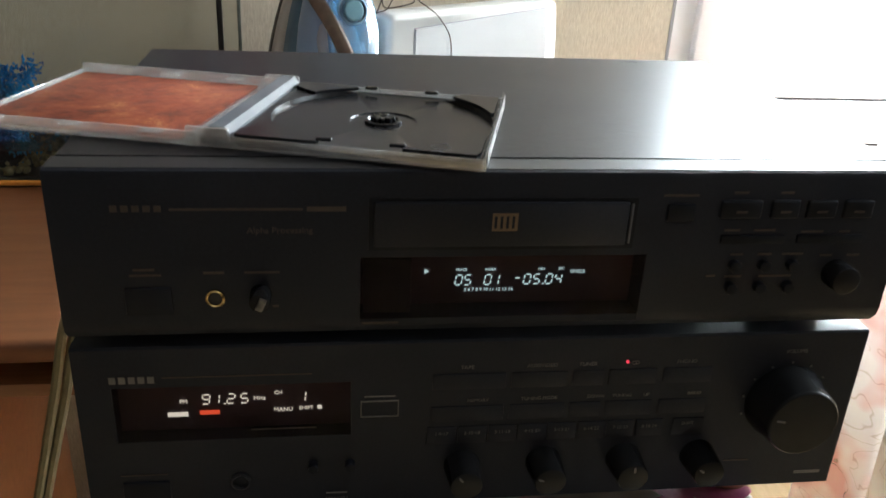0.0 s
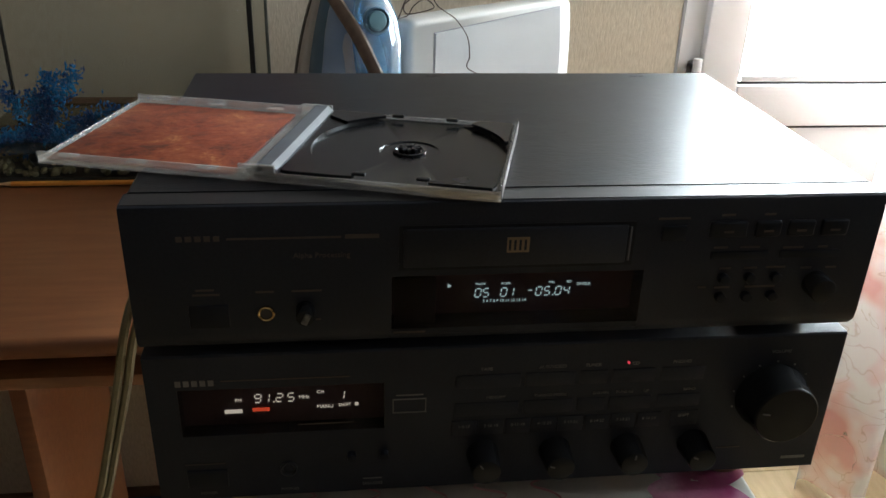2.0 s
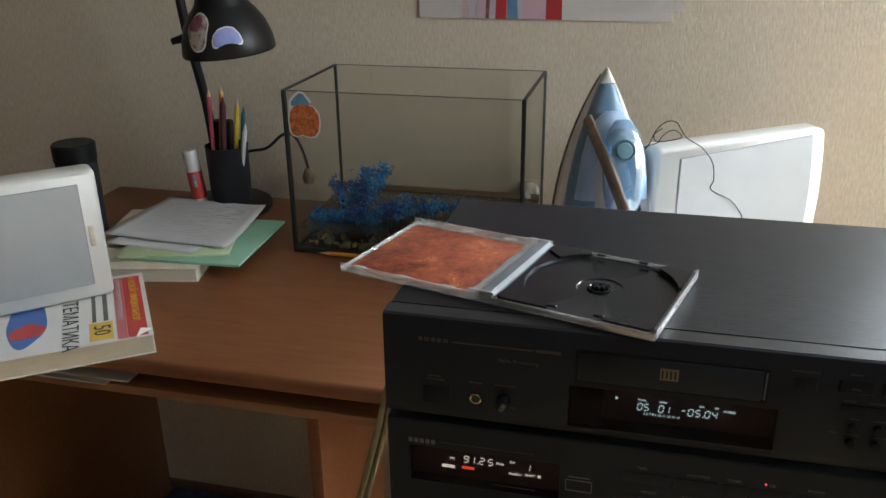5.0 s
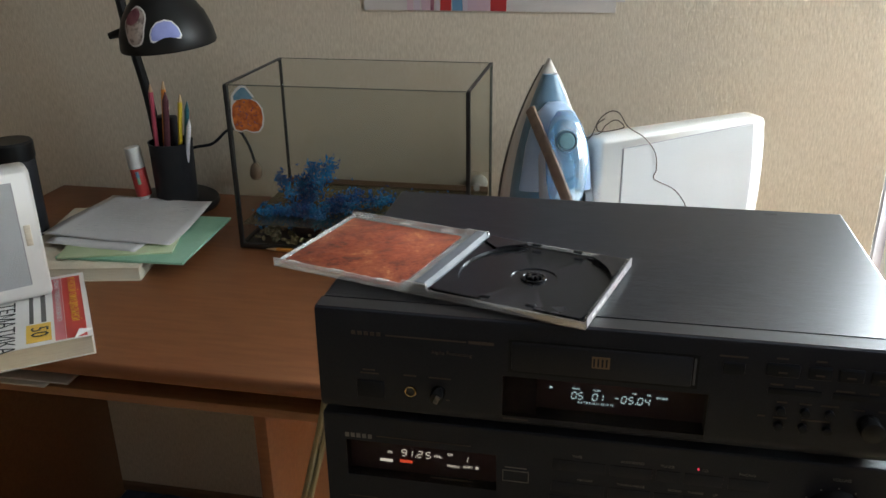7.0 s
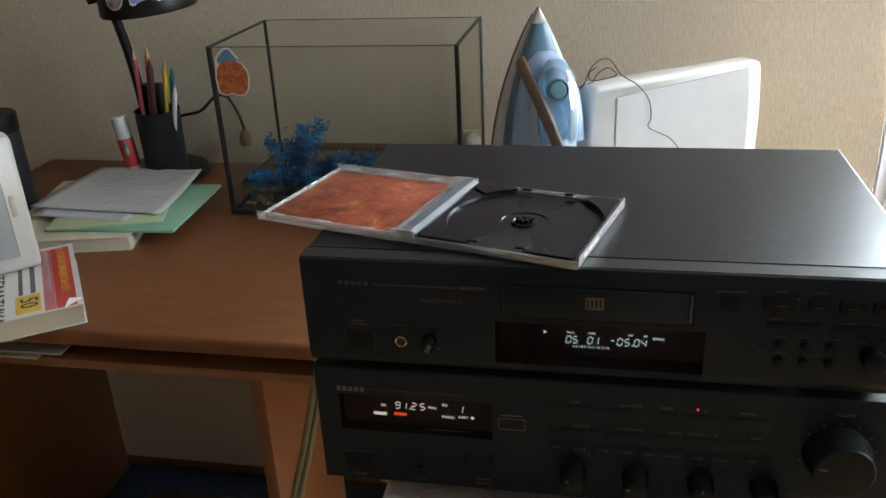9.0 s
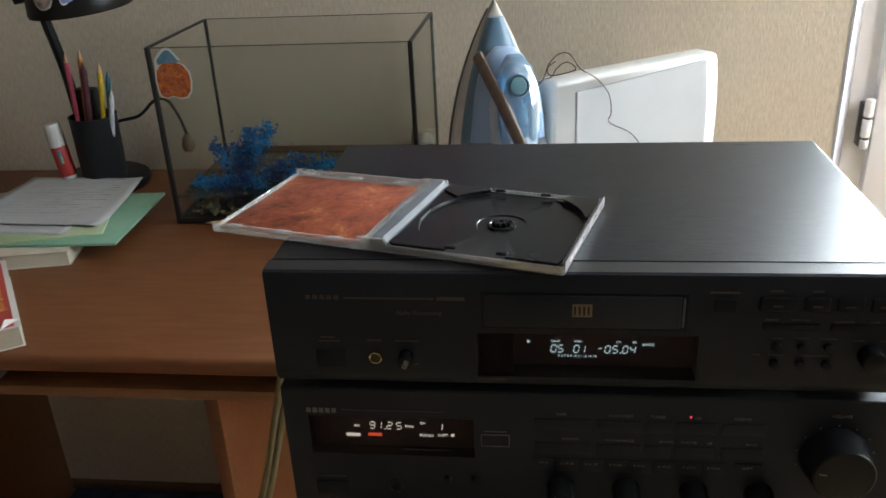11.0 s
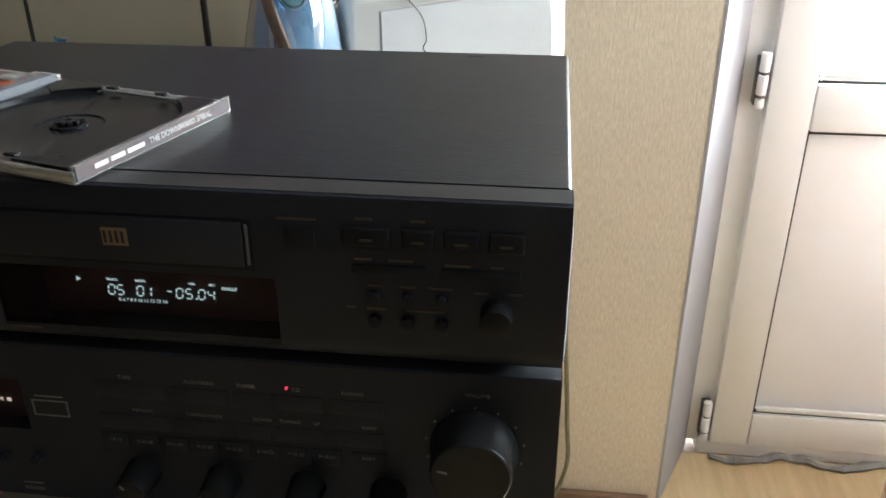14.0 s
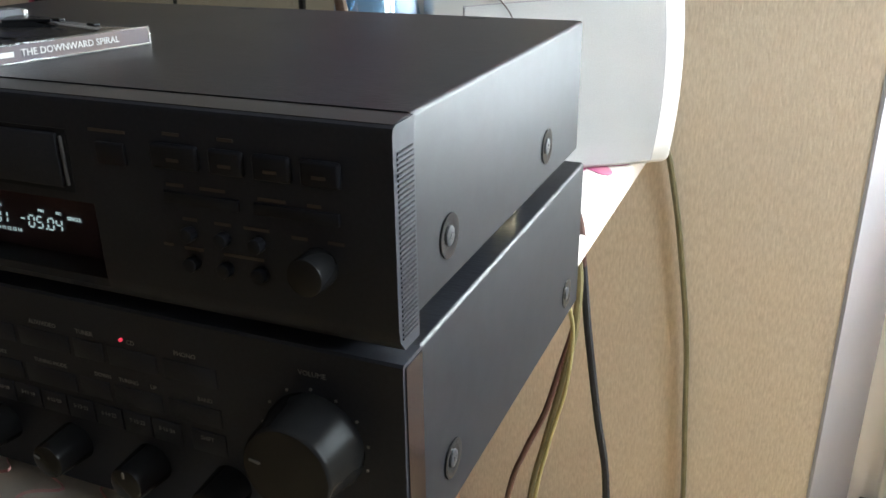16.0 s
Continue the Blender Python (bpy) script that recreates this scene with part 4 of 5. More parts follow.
# ---- open disc case ----
def disc_case():
    m = pose(0.0676, 0.0319, 0.9947, 0, 0, -15.3)
    c = thing("disc_case", label="open clear disc case with rust-red booklet and empty black tray", category="disc case", m=m, local=True)
    W, D = 0.1430, 0.1245
    base = bmesh.new()
    box(base, 0.0, W, 0.0, D, 0.0, 0.0013, 0.0003)
    box(base, 0.0, W, 0.0, 0.0011, 0.0013, 0.0062, 0.0003)
    box(base, 0.0, W, D - 0.0011, D, 0.0013, 0.0062, 0.0003)
    bs = part("case_base", base, M_CASE, c, "clear base with raised edges")
    wall = part("case_end", B(W - 0.0016, W, 0.0, D, 0.0013, 0.0098, bev=0.0003), M_CLEAR, c, "clear end wall")
    card = part("spine_card", B(W + 0.0001, W + 0.0004, 0.0015, D - 0.0015, 0.0012, 0.0090), M_SPINECARD, wall, "rust-coloured paper spine")
    sp = Matrix.Translation((W + 0.0006, 0, 0)) @ pose(0, 0, 0, 90, 0, 90)
    lettering("THE DOWNWARD SPIRAL", 0.0048, sp @ Matrix.Translation((0.0525, 0.0050, 0)), M_INK_W, wall, squeeze=0.93)
    for v0, v1 in ((0.0135, 0.0225), (0.0245, 0.0345), (0.0365, 0.0490)):
        part("title_bar", B(W + 0.0004, W + 0.0006, v0, v1, 0.0038, 0.0062), M_INK_W, wall)
    # black tray with a dished disc well
    tray = bmesh.new()
    cx, cy, n = 0.080, D / 2, 72
    square = []
    for i in range(n):
        a = 2 * math.pi * i / n
        dx, dy = math.cos(a), math.sin(a)
        k = min((W - 0.0025 - cx) / dx if dx > 1e-6 else (0.015 - cx) / dx if dx < -1e-6 else 9, (D / 2 - 0.0015) / abs(dy) if abs(dy) > 1e-6 else 9)
        square.append((cx + k * dx, cy + k * dy))
    ring = lambda r, z: [Vector((min(max(cx + r * math.cos(2 * math.pi * i / n), 0.0152), W - 0.0026), min(max(cy + r * math.sin(2 * math.pi * i / n), 0.0016), D - 0.0016), z)) for i in range(n)]
    rim_z = lambda i: 0.0058 - 0.0022 * min(max((abs(math.sin(2 * math.pi * i / n)) - 0.82) / 0.08, 0.0), 1.0)
    rings(tray, [[Vector((x, y, 0.0015)) for x, y in square], [Vector((x, y, rim_z(i))) for i, (x, y) in enumerate(square)], [Vector((p.x, p.y, rim_z(i))) for i, p in enumerate(ring(0.0610, 0.0058))], ring(0.0602, 0.0034), ring(0.0190, 0.0034), ring(0.0180, 0.0026), ring(0.012, 0.0026)])
    part("tray", tray, M_TRAY, c, "empty black disc tray")
    hub = bmesh.new()
    lathe(hub, [(0.0105, 0.0024), (0.0102, 0.0040), (0.0088, 0.0044), (0.0078, 0.0034)], (cx, cy, 0), 36)
    for k in range(9):
        a = 2 * math.pi * k / 9
        mm = Matrix.Translation((cx, cy, 0)) @ pose(0, 0, 0, 0, 0, math.degrees(a))
        box(hub, 0.0018, 0.0068, -0.0011, 0.0011, 0.0030, 0.0062, 0.0004, m=mm)
    part("hub", hub, M_TRAY, c, "toothed black hub")
    for a0, a1 in ((20, 58), (116, 143), (217, 250), (290, 338)):
        arc, edge = [], []
        for k in range(13):
            a = radians(a0 + (a1 - a0) * k / 12)
            dx, dy = math.cos(a), math.sin(a)
            lim = min((W - 0.0034 - cx) / dx if dx > 0 else (0.0162 - cx) / dx, (D / 2 - 0.0024) / abs(dy))
            r = min(0.0612, lim - 0.0012)
            arc.append((cx + r * dx, cy + r * dy))
            edge.append((cx + lim * dx, cy + lim * dy))
        part("tray_arm", prism(bmesh.new(), arc + edge[::-1], lambda u, v, w: Vector((u, v, 0.0058 + w)), 0.0016), M_TRAY, c, "raised curved arm of the tray")
    for a in (72, 108, 252, 288):
        ca, sa = math.cos(radians(a)), math.sin(radians(a))
        part("tray_tab", B(cx + 0.0600 * ca - 0.004, cx + 0.0600 * ca + 0.004, cy + 0.0588 * sa - 0.0022, cy + 0.0588 * sa + 0.0022, 0.0068, 0.0086, bev=0.0008), M_TRAY, c, "small rounded disc-holding tab")
    for x, yy in ((0.0185, 0.013), (0.124, D - 0.012)):
        b = bmesh.new()
        for k in range(3):
            box(b, x + 0.0035 * k, x + 0.0035 * k + 0.0024, yy - 0.0012, yy + 0.0012, 0.0058, 0.0061)
        part("moulded_mark", b, M_PRINT_W, c, "small pale moulded mark")
    spine = bmesh.new()
    prism(spine, [(0.0012, 0.0016), (0.0012, 0.0085), (0.0035, 0.0102), (0.0115, 0.0102), (0.0145, 0.0070), (0.0145, 0.0016)], lambda a, b, w: Vector((a, 0.0030 + w, b)), D - 0.006)
    part("hinge_strip", spine, M_SPINE, c, "grey ribbed hinge strip")
    for v in (0.0, D - 0.003):
        part("hinge_arm", B(-0.008, 0.014, v, v + 0.003, 0.0013, 0.0100, bev=0.0006), M_CASE, c)
    # lid lying flat with its inside up
    lid, LW = bmesh.new(), 0.1305
    box(lid, -LW, -0.001, -0.001, D + 0.001, 0.0, 0.0012, 0.0003)
    box(lid, -LW, -0.002, -0.001, 0.0002, 0.0012, 0.0078, 0.0003)
    box(lid, -LW, -0.002, D - 0.0002, D + 0.001, 0.0012, 0.0078, 0.0003)
    box(lid, -LW, -LW + 0.0012, 0.0003, D - 0.0003, 0.0012, 0.0040, 0.0003)
    l = part("case_lid", lid, M_CASE, c, "clear lid with upturned edges")
    part("booklet", B(-LW + 0.004, -0.012, 0.003, D - 0.004, 0.0014, 0.0028, bev=0.0003), M_BOOKLET, c, "booklet printed with a rust-red painting")
    for u0 in (-0.113, -0.070, -0.027):
        for v in (0.0004, D - 0.0060):
            part("lid_tab", B(u0 - 0.006, u0 + 0.006, v, v + 0.0055, 0.0046, 0.0058, bev=0.0005), M_CASE, l, "clear half-round tab")
    return c


disc_case()


# ---- aquarium ----
M_RIM = mat("glass_edge", (0.10, 0.105, 0.09), 0.25, second=(0.14, 0.145, 0.12), scale=40)

def aquarium():
    x0, x1, y0, y1, z0, z1, g = -0.364, 0.013, 0.635, 0.865, 0.757, 1.0235, 0.004
    a = thing("aquarium", ((x0 + x1) / 2, (y0 + y1) / 2, z0), "glass aquarium with little water, gravel and black silicone seams", "aquarium")
    panes = [(x0, x1, y0, y0 + g, z0 + 0.004, z1), (x0, x1, y1 - g, y1, z0 + 0.004, z1), (x0, x0 + g, y0 + g, y1 - g, z0 + 0.004, z1), (x1 - g, x1, y0 + g, y1 - g, z0 + 0.004, z1)]
    for p in panes:
        part("pane", B(*p, bev=0.0005), M_GLASS, a, "clear glass pane").visible_shadow = False
    part("bottom_pane", B(x0, x1, y0, y1, z0, z0 + 0.0038), M_SILICONE, a)
    for x, s in ((x0, 1), (x1, -1)):
        for y, t in ((y0, 1), (y1, -1)):
            w = 0.0062 if y == y0 else 0.0042
            part("seam", B(min(x - s * 0.0012, x + s * w * 0.8), max(x - s * 0.0012, x + s * w * 0.8), min(y - t * 0.0012, y + t * w), max(y - t * 0.0012, y + t * w), z0, z1 - 0.001, bev=0.0008), M_RIM if (x, y) == (x1, y1) else M_SILICONE, a, "silicone seam")
    part("seam", B(x0, x1, y0 - 0.0012, y0 + 0.005, z0, z0 + 0.008, bev=0.001), M_SILICONE, a)
    part("seam", B(x0 - 0.0012, x0 + 0.005, y0, y1, z0, z0 + 0.008, bev=0.001), M_SILICONE, a)
    part("seam", B(x0, x1, y1 - 0.005, y1 + 0.001, z0, z0 + 0.010, bev=0.001), M_SILICONE, a)
    part("seam", B(x1 - 0.005, x1 + 0.001, y0, y1, z0, z0 + 0.008, bev=0.001), M_SILICONE, a)
    part("rim", B(x0 - 0.0008, x0 + 0.0042, y0, y1, z1 - 0.002, z1 + 0.0006), M_SILICONE, a)
    part("rim", B(x1 - 0.0042, x1 + 0.0008, y0, y1, z1 - 0.002, z1 + 0.0006), M_SILICONE, a)
    part("rim", B(x0 + 0.005, x1 - 0.005, y0 - 0.0003, y0 + 0.0016, z1 - 0.0010, z1 + 0.0004), M_RIM, a, "greenish polished glass edge")
    part("rim", B(x0 + 0.005, x1 - 0.005, y1 - 0.0012, y1 + 0.0003, z1 - 0.0008, z1 + 0.0004), M_RIM, a, "greenish polished glass edge")
    # sticker on the front pane
    st = lambda dy: (lambda u, v, w: Vector((-0.330 + u, y0 - dy - w, 0.986 + v)))
    berry = [(-0.021, -0.031), (-0.012, -0.0335), (-0.004, -0.0305), (0.006, -0.034), (0.016, -0.0325), (0.0225, -0.024), (0.025, -0.010), (0.0235, 0.003), (0.017, 0.0125), (0.007, 0.0165), (-0.004, 0.0165), (-0.015, 0.0140), (-0.0225, 0.0055), (-0.0245, -0.008), (-0.0235, -0.021)]
    cap = [(-0.019, 0.0135), (-0.0205, 0.0195), (-0.0135, 0.0275), (-0.006, 0.0335), (0.000, 0.0335), (0.0055, 0.0265), (0.0115, 0.0185), (0.007, 0.0145), (-0.004, 0.0165)]
    border = [(u * 1.10, v * 1.06) for u, v in berry[:10]] + [(0.014, 0.0205), (0.007, 0.0295), (0.0005, 0.0375), (-0.007, 0.0375), (-0.0155, 0.0310), (-0.0235, 0.0210)] + [(u * 1.10, v * 1.06) for u, v in berry[12:]]
    s = part("sticker", prism(bmesh.new(), border, st(0.0), 0.0003), M_STICK_W, a, "white-edged orange berry sticker")
    part("sticker_print", prism(bmesh.new(), berry, st(0.0003), 0.0002), M_ORANGE, s)
    part("sticker_leaf", prism(bmesh.new(), cap, st(0.0003), 0.0002), M_TEAL, s)
    specks = random.Random(21)
    for k in range(26):
        u, v = specks.uniform(-0.019, 0.020), specks.uniform(-0.027, 0.012)
        part("sticker_speck", prism(bmesh.new(), [(u + p, v + q) for p, q in blob(8, specks.uniform(0.0008, 0.0018), specks.uniform(0.0008, 0.0020), 0.15, k, k)], st(0.0005), 0.0001), M_MAROON, s)
    part("water", B(x0 + g, x1 - g, y0 + g, y1 - g, 0.7965, 0.7975), M_WATER, a, "shallow still murky water").visible_shadow = False
    part("waterline", B(x0 + g + 0.001, x1 - g - 0.001, y1 - g - 0.0012, y1 - g, 0.7935, 0.8065), M_BASE, a, "brown band along the back pane at the water's level")
    # gravel
    rnd = random.Random(11)
    bm = bmesh.new()
    for k in range(620):
        r = rnd.uniform(0.003, 0.008)
        p = (rnd.uniform(x0 + 0.014, x1 - 0.014), rnd.uniform(y0 + 0.014, y1 - 0.014), z0 + 0.006 + rnd.uniform(0, 0.008))
        bmesh.ops.create_icosphere(bm, subdivisions=1, radius=r, matrix=Matrix.Translation(p) @ pose(0, 0, 0, rnd.uniform(0, 180), rnd.uniform(0, 180), 0) @ Matrix.Diagonal((1, rnd.uniform(0.6, 1), rnd.uniform(0.5, 0.8), 1)))
    tagged(part("gravel", bm, M_GRAVEL, a, "beige and brown gravel", angle=60), kind="stuff")
    return a


aquarium()


def plastic_plant():
    p = thing("plastic_plant", (-0.272, 0.70, 0.768), "bright blue plastic water plant standing in the aquarium gravel", "plant")
    rnd = random.Random(5)
    stems, leaves = bmesh.new(), bmesh.new()
    for tip, n in (((-0.261, 0.72, 0.878), 100), ((-0.225, 0.72, 0.884), 90), ((-0.285, 0.72, 0.850), 90), ((-0.320, 0.71, 0.858), 55), ((-0.352, 0.69, 0.800), 80), ((-0.345, 0.67, 0.786), 50),
                   ((-0.185, 0.73, 0.828), 60), ((-0.135, 0.74, 0.822), 60), ((-0.09, 0.77, 0.812), 45), ((-0.202, 0.71, 0.813), 70), ((-0.262, 0.69, 0.80), 110), ((-0.302, 0.69, 0.795), 80), ((-0.235, 0.68, 0.79), 90), ((-0.04, 0.79, 0.806), 40)):
        root = Vector((-0.272 + rnd.uniform(-0.01, 0.01), 0.70 + rnd.uniform(-0.01, 0.01), 0.768))
        tip = Vector(tip)
        mid = root.lerp(tip, 0.5) + Vector((0, 0, 0.018))
        way = spline([root, mid, tip], 10)
        tube(stems, [root, mid, tip], 0.0012, 6, 6)
        n = int(n * 3.6)
        for k in range(n):
            q = way[min(int(3 + 17 * (k / n) ** 0.75), len(way) - 1)] + Vector([rnd.gauss(0, 0.0062) for _ in range(3)])
            m = Matrix.Translation(q) @ pose(0, 0, 0, rnd.uniform(0, 360), rnd.uniform(0, 360), rnd.uniform(0, 360))
            L, w = rnd.uniform(0.004, 0.009), rnd.uniform(0.0014, 0.0026)
            vs = [leaves.verts.new(m @ Vector(v)) for v in ((0, 0, 0), (L * 0.5, w, 0), (L, 0, 0), (L * 0.5, -w, 0), (L * 0.5, 0, w * 0.7), (L * 0.5, 0, -w * 0.7))]
            for i in range(4):
                j = (i + 1) % 4
                leaves.faces.new((vs[i], vs[j], vs[4]))
                leaves.faces.new((vs[j], vs[i], vs[5]))
    part("stem", stems, M_PLANT, p)
    tagged(part("leaves", leaves, M_PLANT, p, "feathery blue plastic leaves"), kind="stuff")
    part("root_ball", lathe(bmesh.new(), [(0.020, 0.760), (0.026, 0.772), (0.022, 0.786), (0.008, 0.794)], (-0.272, 0.70, 0), 16), M_DARK, p, "dark plastic foot")


plastic_plant()

heater = thing("aquarium_heater", (-0.345, 0.79, 0.80), "small dark suction holder on a cable behind the aquarium", "heater")
part("body", lathe(bmesh.new(), [(0.004, 0.856), (0.010, 0.848), (0.012, 0.834), (0.009, 0.826)], (-0.433, 0.872, -0.030), 16), M_BASE, heater)
part("cable", T([(-0.60, 0.86, 0.80), (-0.557, 0.86, 0.849), (-0.509, 0.86, 0.863), (-0.478, 0.86, 0.888), (-0.460, 0.86, 0.893), (-0.448, 0.862, 0.884), (-0.438, 0.868, 0.855), (-0.433, 0.872, 0.826)], 0.0028), M_CABLE, heater)
pen = thing("pencil", (-0.25, 0.626, 0.757), "orange wooden pencil lying against the aquarium", "pencil")
part("shaft", C((-0.30, 0.629, 0.7603), (-0.14, 0.629, 0.7603), 0.0035, seg=6), M_PENCILS[5], pen)
part("tip", C((-0.3002, 0.629, 0.7603), (-0.318, 0.629, 0.7603), 0.0034, 0.0006, seg=6), M_WOODTIP, pen)


# ---- desk lamp, cup, pencils ----
def desk_lamp():
    l = thing("desk_lamp", (-0.585, 0.80, 0.757), "black metal desk lamp with stickers on its shade", "lamp")
    part("base", lathe(bmesh.new(), [(0.080, 0.757), (0.082, 0.762), (0.080, 0.770), (0.070, 0.776), (0.02, 0.778)], (-0.571, 0.808, 0), 48), M_LAMP, l)
    part("arm", T([(-0.592, 0.825, 0.772), (-0.60, 0.82, 0.95), (-0.612, 0.80, 1.10), (-0.615, 0.78, 1.30), (-0.605, 0.77, 1.37)], 0.0085, 10), M_LAMP, l)
    part("arm", T([(-0.605, 0.77, 1.37), (-0.56, 0.73, 1.36), (-0.47, 0.65, 1.27)], 0.0085, 10), M_LAMP, l)
    m = pose(-0.449, 0.645, 1.078, 3, -4, 0)
    sh = bmesh.new()
    prof = [(0.0700, 0.0), (0.0715, 0.003), (0.0690, 0.022), (0.0610, 0.045), (0.0490, 0.063), (0.0400, 0.073), (0.0368, 0.084), (0.0355, 0.140), (0.0340, 0.185), (0.020, 0.196), (0.004, 0.198)]
    lathe(sh, prof + [(0.0035, 0.194), (0.032, 0.182), (0.0340, 0.085), (0.0465, 0.063), (0.0660, 0.022), (0.0685, 0.001), (0.0700, 0.0)], m=m, seg=56, cap=False)
    shade = part("shade", sh, M_LAMP, l)
    part("bulb", lathe(bmesh.new(), [(0.004, 0.03), (0.018, 0.036), (0.025, 0.055), (0.020, 0.075), (0.013, 0.095), (0.013, 0.12)], m=m, seg=24), M_INK_W, l)
    part("switch", C(m @ Vector((-0.066, -0.012, 0.026)), m @ Vector((-0.086, -0.016, 0.022)), 0.007, 0.005, seg=14), M_LAMP, l)

    def on_shade(angle, z0, pts, off):
        # wraps a small flat outline onto the shade's flank, ring by ring towards its middle
        def at(u, v):
            z = z0 + v
            k = next(i for i in range(len(prof) - 1) if prof[i][1] <= z <= prof[i + 1][1])
            t = (z - prof[k][1]) / (prof[k + 1][1] - prof[k][1])
            r = prof[k][0] * (1 - t) + prof[k + 1][0] * t
            a = radians(angle) + u / r
            return m @ Vector(((r + off) * math.cos(a), (r + off) * math.sin(a), z + off * 0.5))
        return rings(bmesh.new(), [[at(u * k, v * k) for u, v in pts] for k in (1.0, 0.8, 0.6, 0.4, 0.2, 0.05)])
    half = [(-0.0225, -0.0125), (-0.0195, -0.015), (0.0205, -0.0135), (0.0228, -0.009), (0.0195, 0.002), (0.012, 0.0115), (0.002, 0.0145), (-0.010, 0.0120), (-0.0190, 0.004), (-0.0225, -0.004)]
    w = part("sticker", on_shade(-62, 0.032, half, 0.0008), M_STICK_W, shade, "white-edged lilac sticker")
    part("sticker_print", on_shade(-62, 0.032, [(u * 0.90, v * 0.86) for u, v in half], 0.0014), M_LILAC, w)
    s = blob(30, 0.019, 0.026, 0.07, 2, 0.25)
    w = part("sticker", on_shade(-102, 0.040, s, 0.0008), M_STICK_W, shade, "white-edged sticker in beige and maroon")
    part("sticker_print", on_shade(-102, 0.040, [(u * 0.9, v * 0.92) for u, v in s], 0.0014), M_BONE, w)
    part("sticker_cap", on_shade(-106, 0.052, blob(20, 0.013, 0.0095, 0.06, 6, 0.5), 0.0020), M_MAROON, w)


desk_lamp()


def pencil_cup():
    c = thing("pencil_cup", (-0.549, 0.783, 0.777), "black mesh pencil cup on the lamp's base", "pencil cup")
    prof = [(0.034, 0.7785), (0.036, 0.781), (0.038, 0.886), (0.039, 0.888), (0.0365, 0.888), (0.0345, 0.784), (0.004, 0.782)]
    part("wall", lathe(bmesh.new(), prof, (-0.549, 0.783, 0), 40), M_DARK, c)
    inner = part("inner_tube", B(-0.577, -0.541, 0.779, 0.807, 0.785, 0.93, bev=0.004), M_DARK, c, "taller dark rear compartment")


pencil_cup()
for k, (x, y, top, lean, mat_i, name, words) in enumerate((
        (-0.596, 0.738, 0.985, -0.010, 0, "pencil", "pink pencil standing in the cup"), (-0.588, 0.742, 0.99, 0.004, 5, "pencil", "orange pencil standing in the cup"),
        (-0.582, 0.737, 0.972, 0.002, 1, "marker", "dark maroon marker standing in the cup"), (-0.562, 0.742, 0.968, 0.006, 2, "pencil", "yellow pencil standing in the cup"),
        (-0.553, 0.746, 0.955, 0.006, 3, "pen", "teal pen standing in the cup"), (-0.553, 0.727, 0.925, 0.008, 4, "pen", "white ballpoint pen standing in the cup"))):
    r = 0.0055 if name == "marker" else 0.0042
    x, y = x + 0.024, y + 0.033 if y > 0.73 else y + 0.047
    p = thing(name, (x, y, 0.79), words, "pencil" if name == "pencil" else "pen")
    a, b = Vector((x, y, 0.79)), Vector((x + lean + 0.016, y, top - 0.008))
    part("shaft", C(a, b, r, seg=8 if name == "pencil" else 14), M_PENCILS[mat_i], p)
    part("tip", C(b, b + (b - a).normalized() * 0.014, r * 0.95, 0.0008, seg=8), M_WOODTIP if name == "pencil" else M_PENCILS[mat_i], p)


def glue_stick():
    m = pose(-0.599, 0.760, 0.7765, 0, -7, 0)
    g = thing("glue_stick", label="red and white glue stick standing on the lamp base", category="glue", m=m, local=True)
    part("tube", C((0, 0, 0.016), (0, 0, 0.066), 0.0135, bev=0.0005), M_GLUE_RED, g)
    part("foot", C((0, 0, 0), (0, 0, 0.0158), 0.0125, bev=0.001), M_COVER, g)
    part("cap", C((0, 0, 0.0662), (0, 0, 0.105), 0.0140, 0.0135, bev=0.0015), M_COVER, g)
    for k, (z, mt) in enumerate(((0.045, M_GREEN_COVER), (0.056, M_TEAL))):
        part("printed_patch", C((0.004, -0.0108, z - 0.006), (0.004, -0.0108, z + 0.006), 0.0035, seg=10), mt, g)


glue_stick()


# ---- books and papers ----
def slab(cx, cy, z0, w, d, h, turn, name, label, cover, category="book"):
    m = pose(cx, cy, z0, 0, 0, turn)
    t = thing(name, label=label, category=category, m=m, local=True)
    if h > 0.008:
        part("page_block", B(-w / 2 + 0.002, w / 2 - 0.002, -d / 2 + 0.002, d / 2 - 0.002, 0.001, h - 0.001), M_PAGES, t)
        part("back_cover", B(-w / 2, w / 2, -d / 2, d / 2, 0, 0.0009), cover, t)
        part("front_cover", B(-w / 2, w / 2, -d / 2, d / 2, h - 0.0009, h), cover, t)
    else:
        part("cover", B(-w / 2, w / 2, -d / 2, d / 2, 0, h, bev=0.0004), cover, t)
    return t


slab(-0.586, 0.600, 0.7565, 0.20, 0.27, 0.021, 12, "book", "thick book with yellowed pages, under the green notebooks", M_PAGES)
slab(-0.5065, 0.599, 0.778, 0.205, 0.195, 0.004, 3, "notebook", "thin green notebook in the paper pile", M_GREEN_COVER, "notebook")
slab(-0.542, 0.608, 0.7823, 0.17, 0.20, 0.003, 17, "notebook", "pale green notebook in the paper pile", M_PALE_GREEN, "notebook")


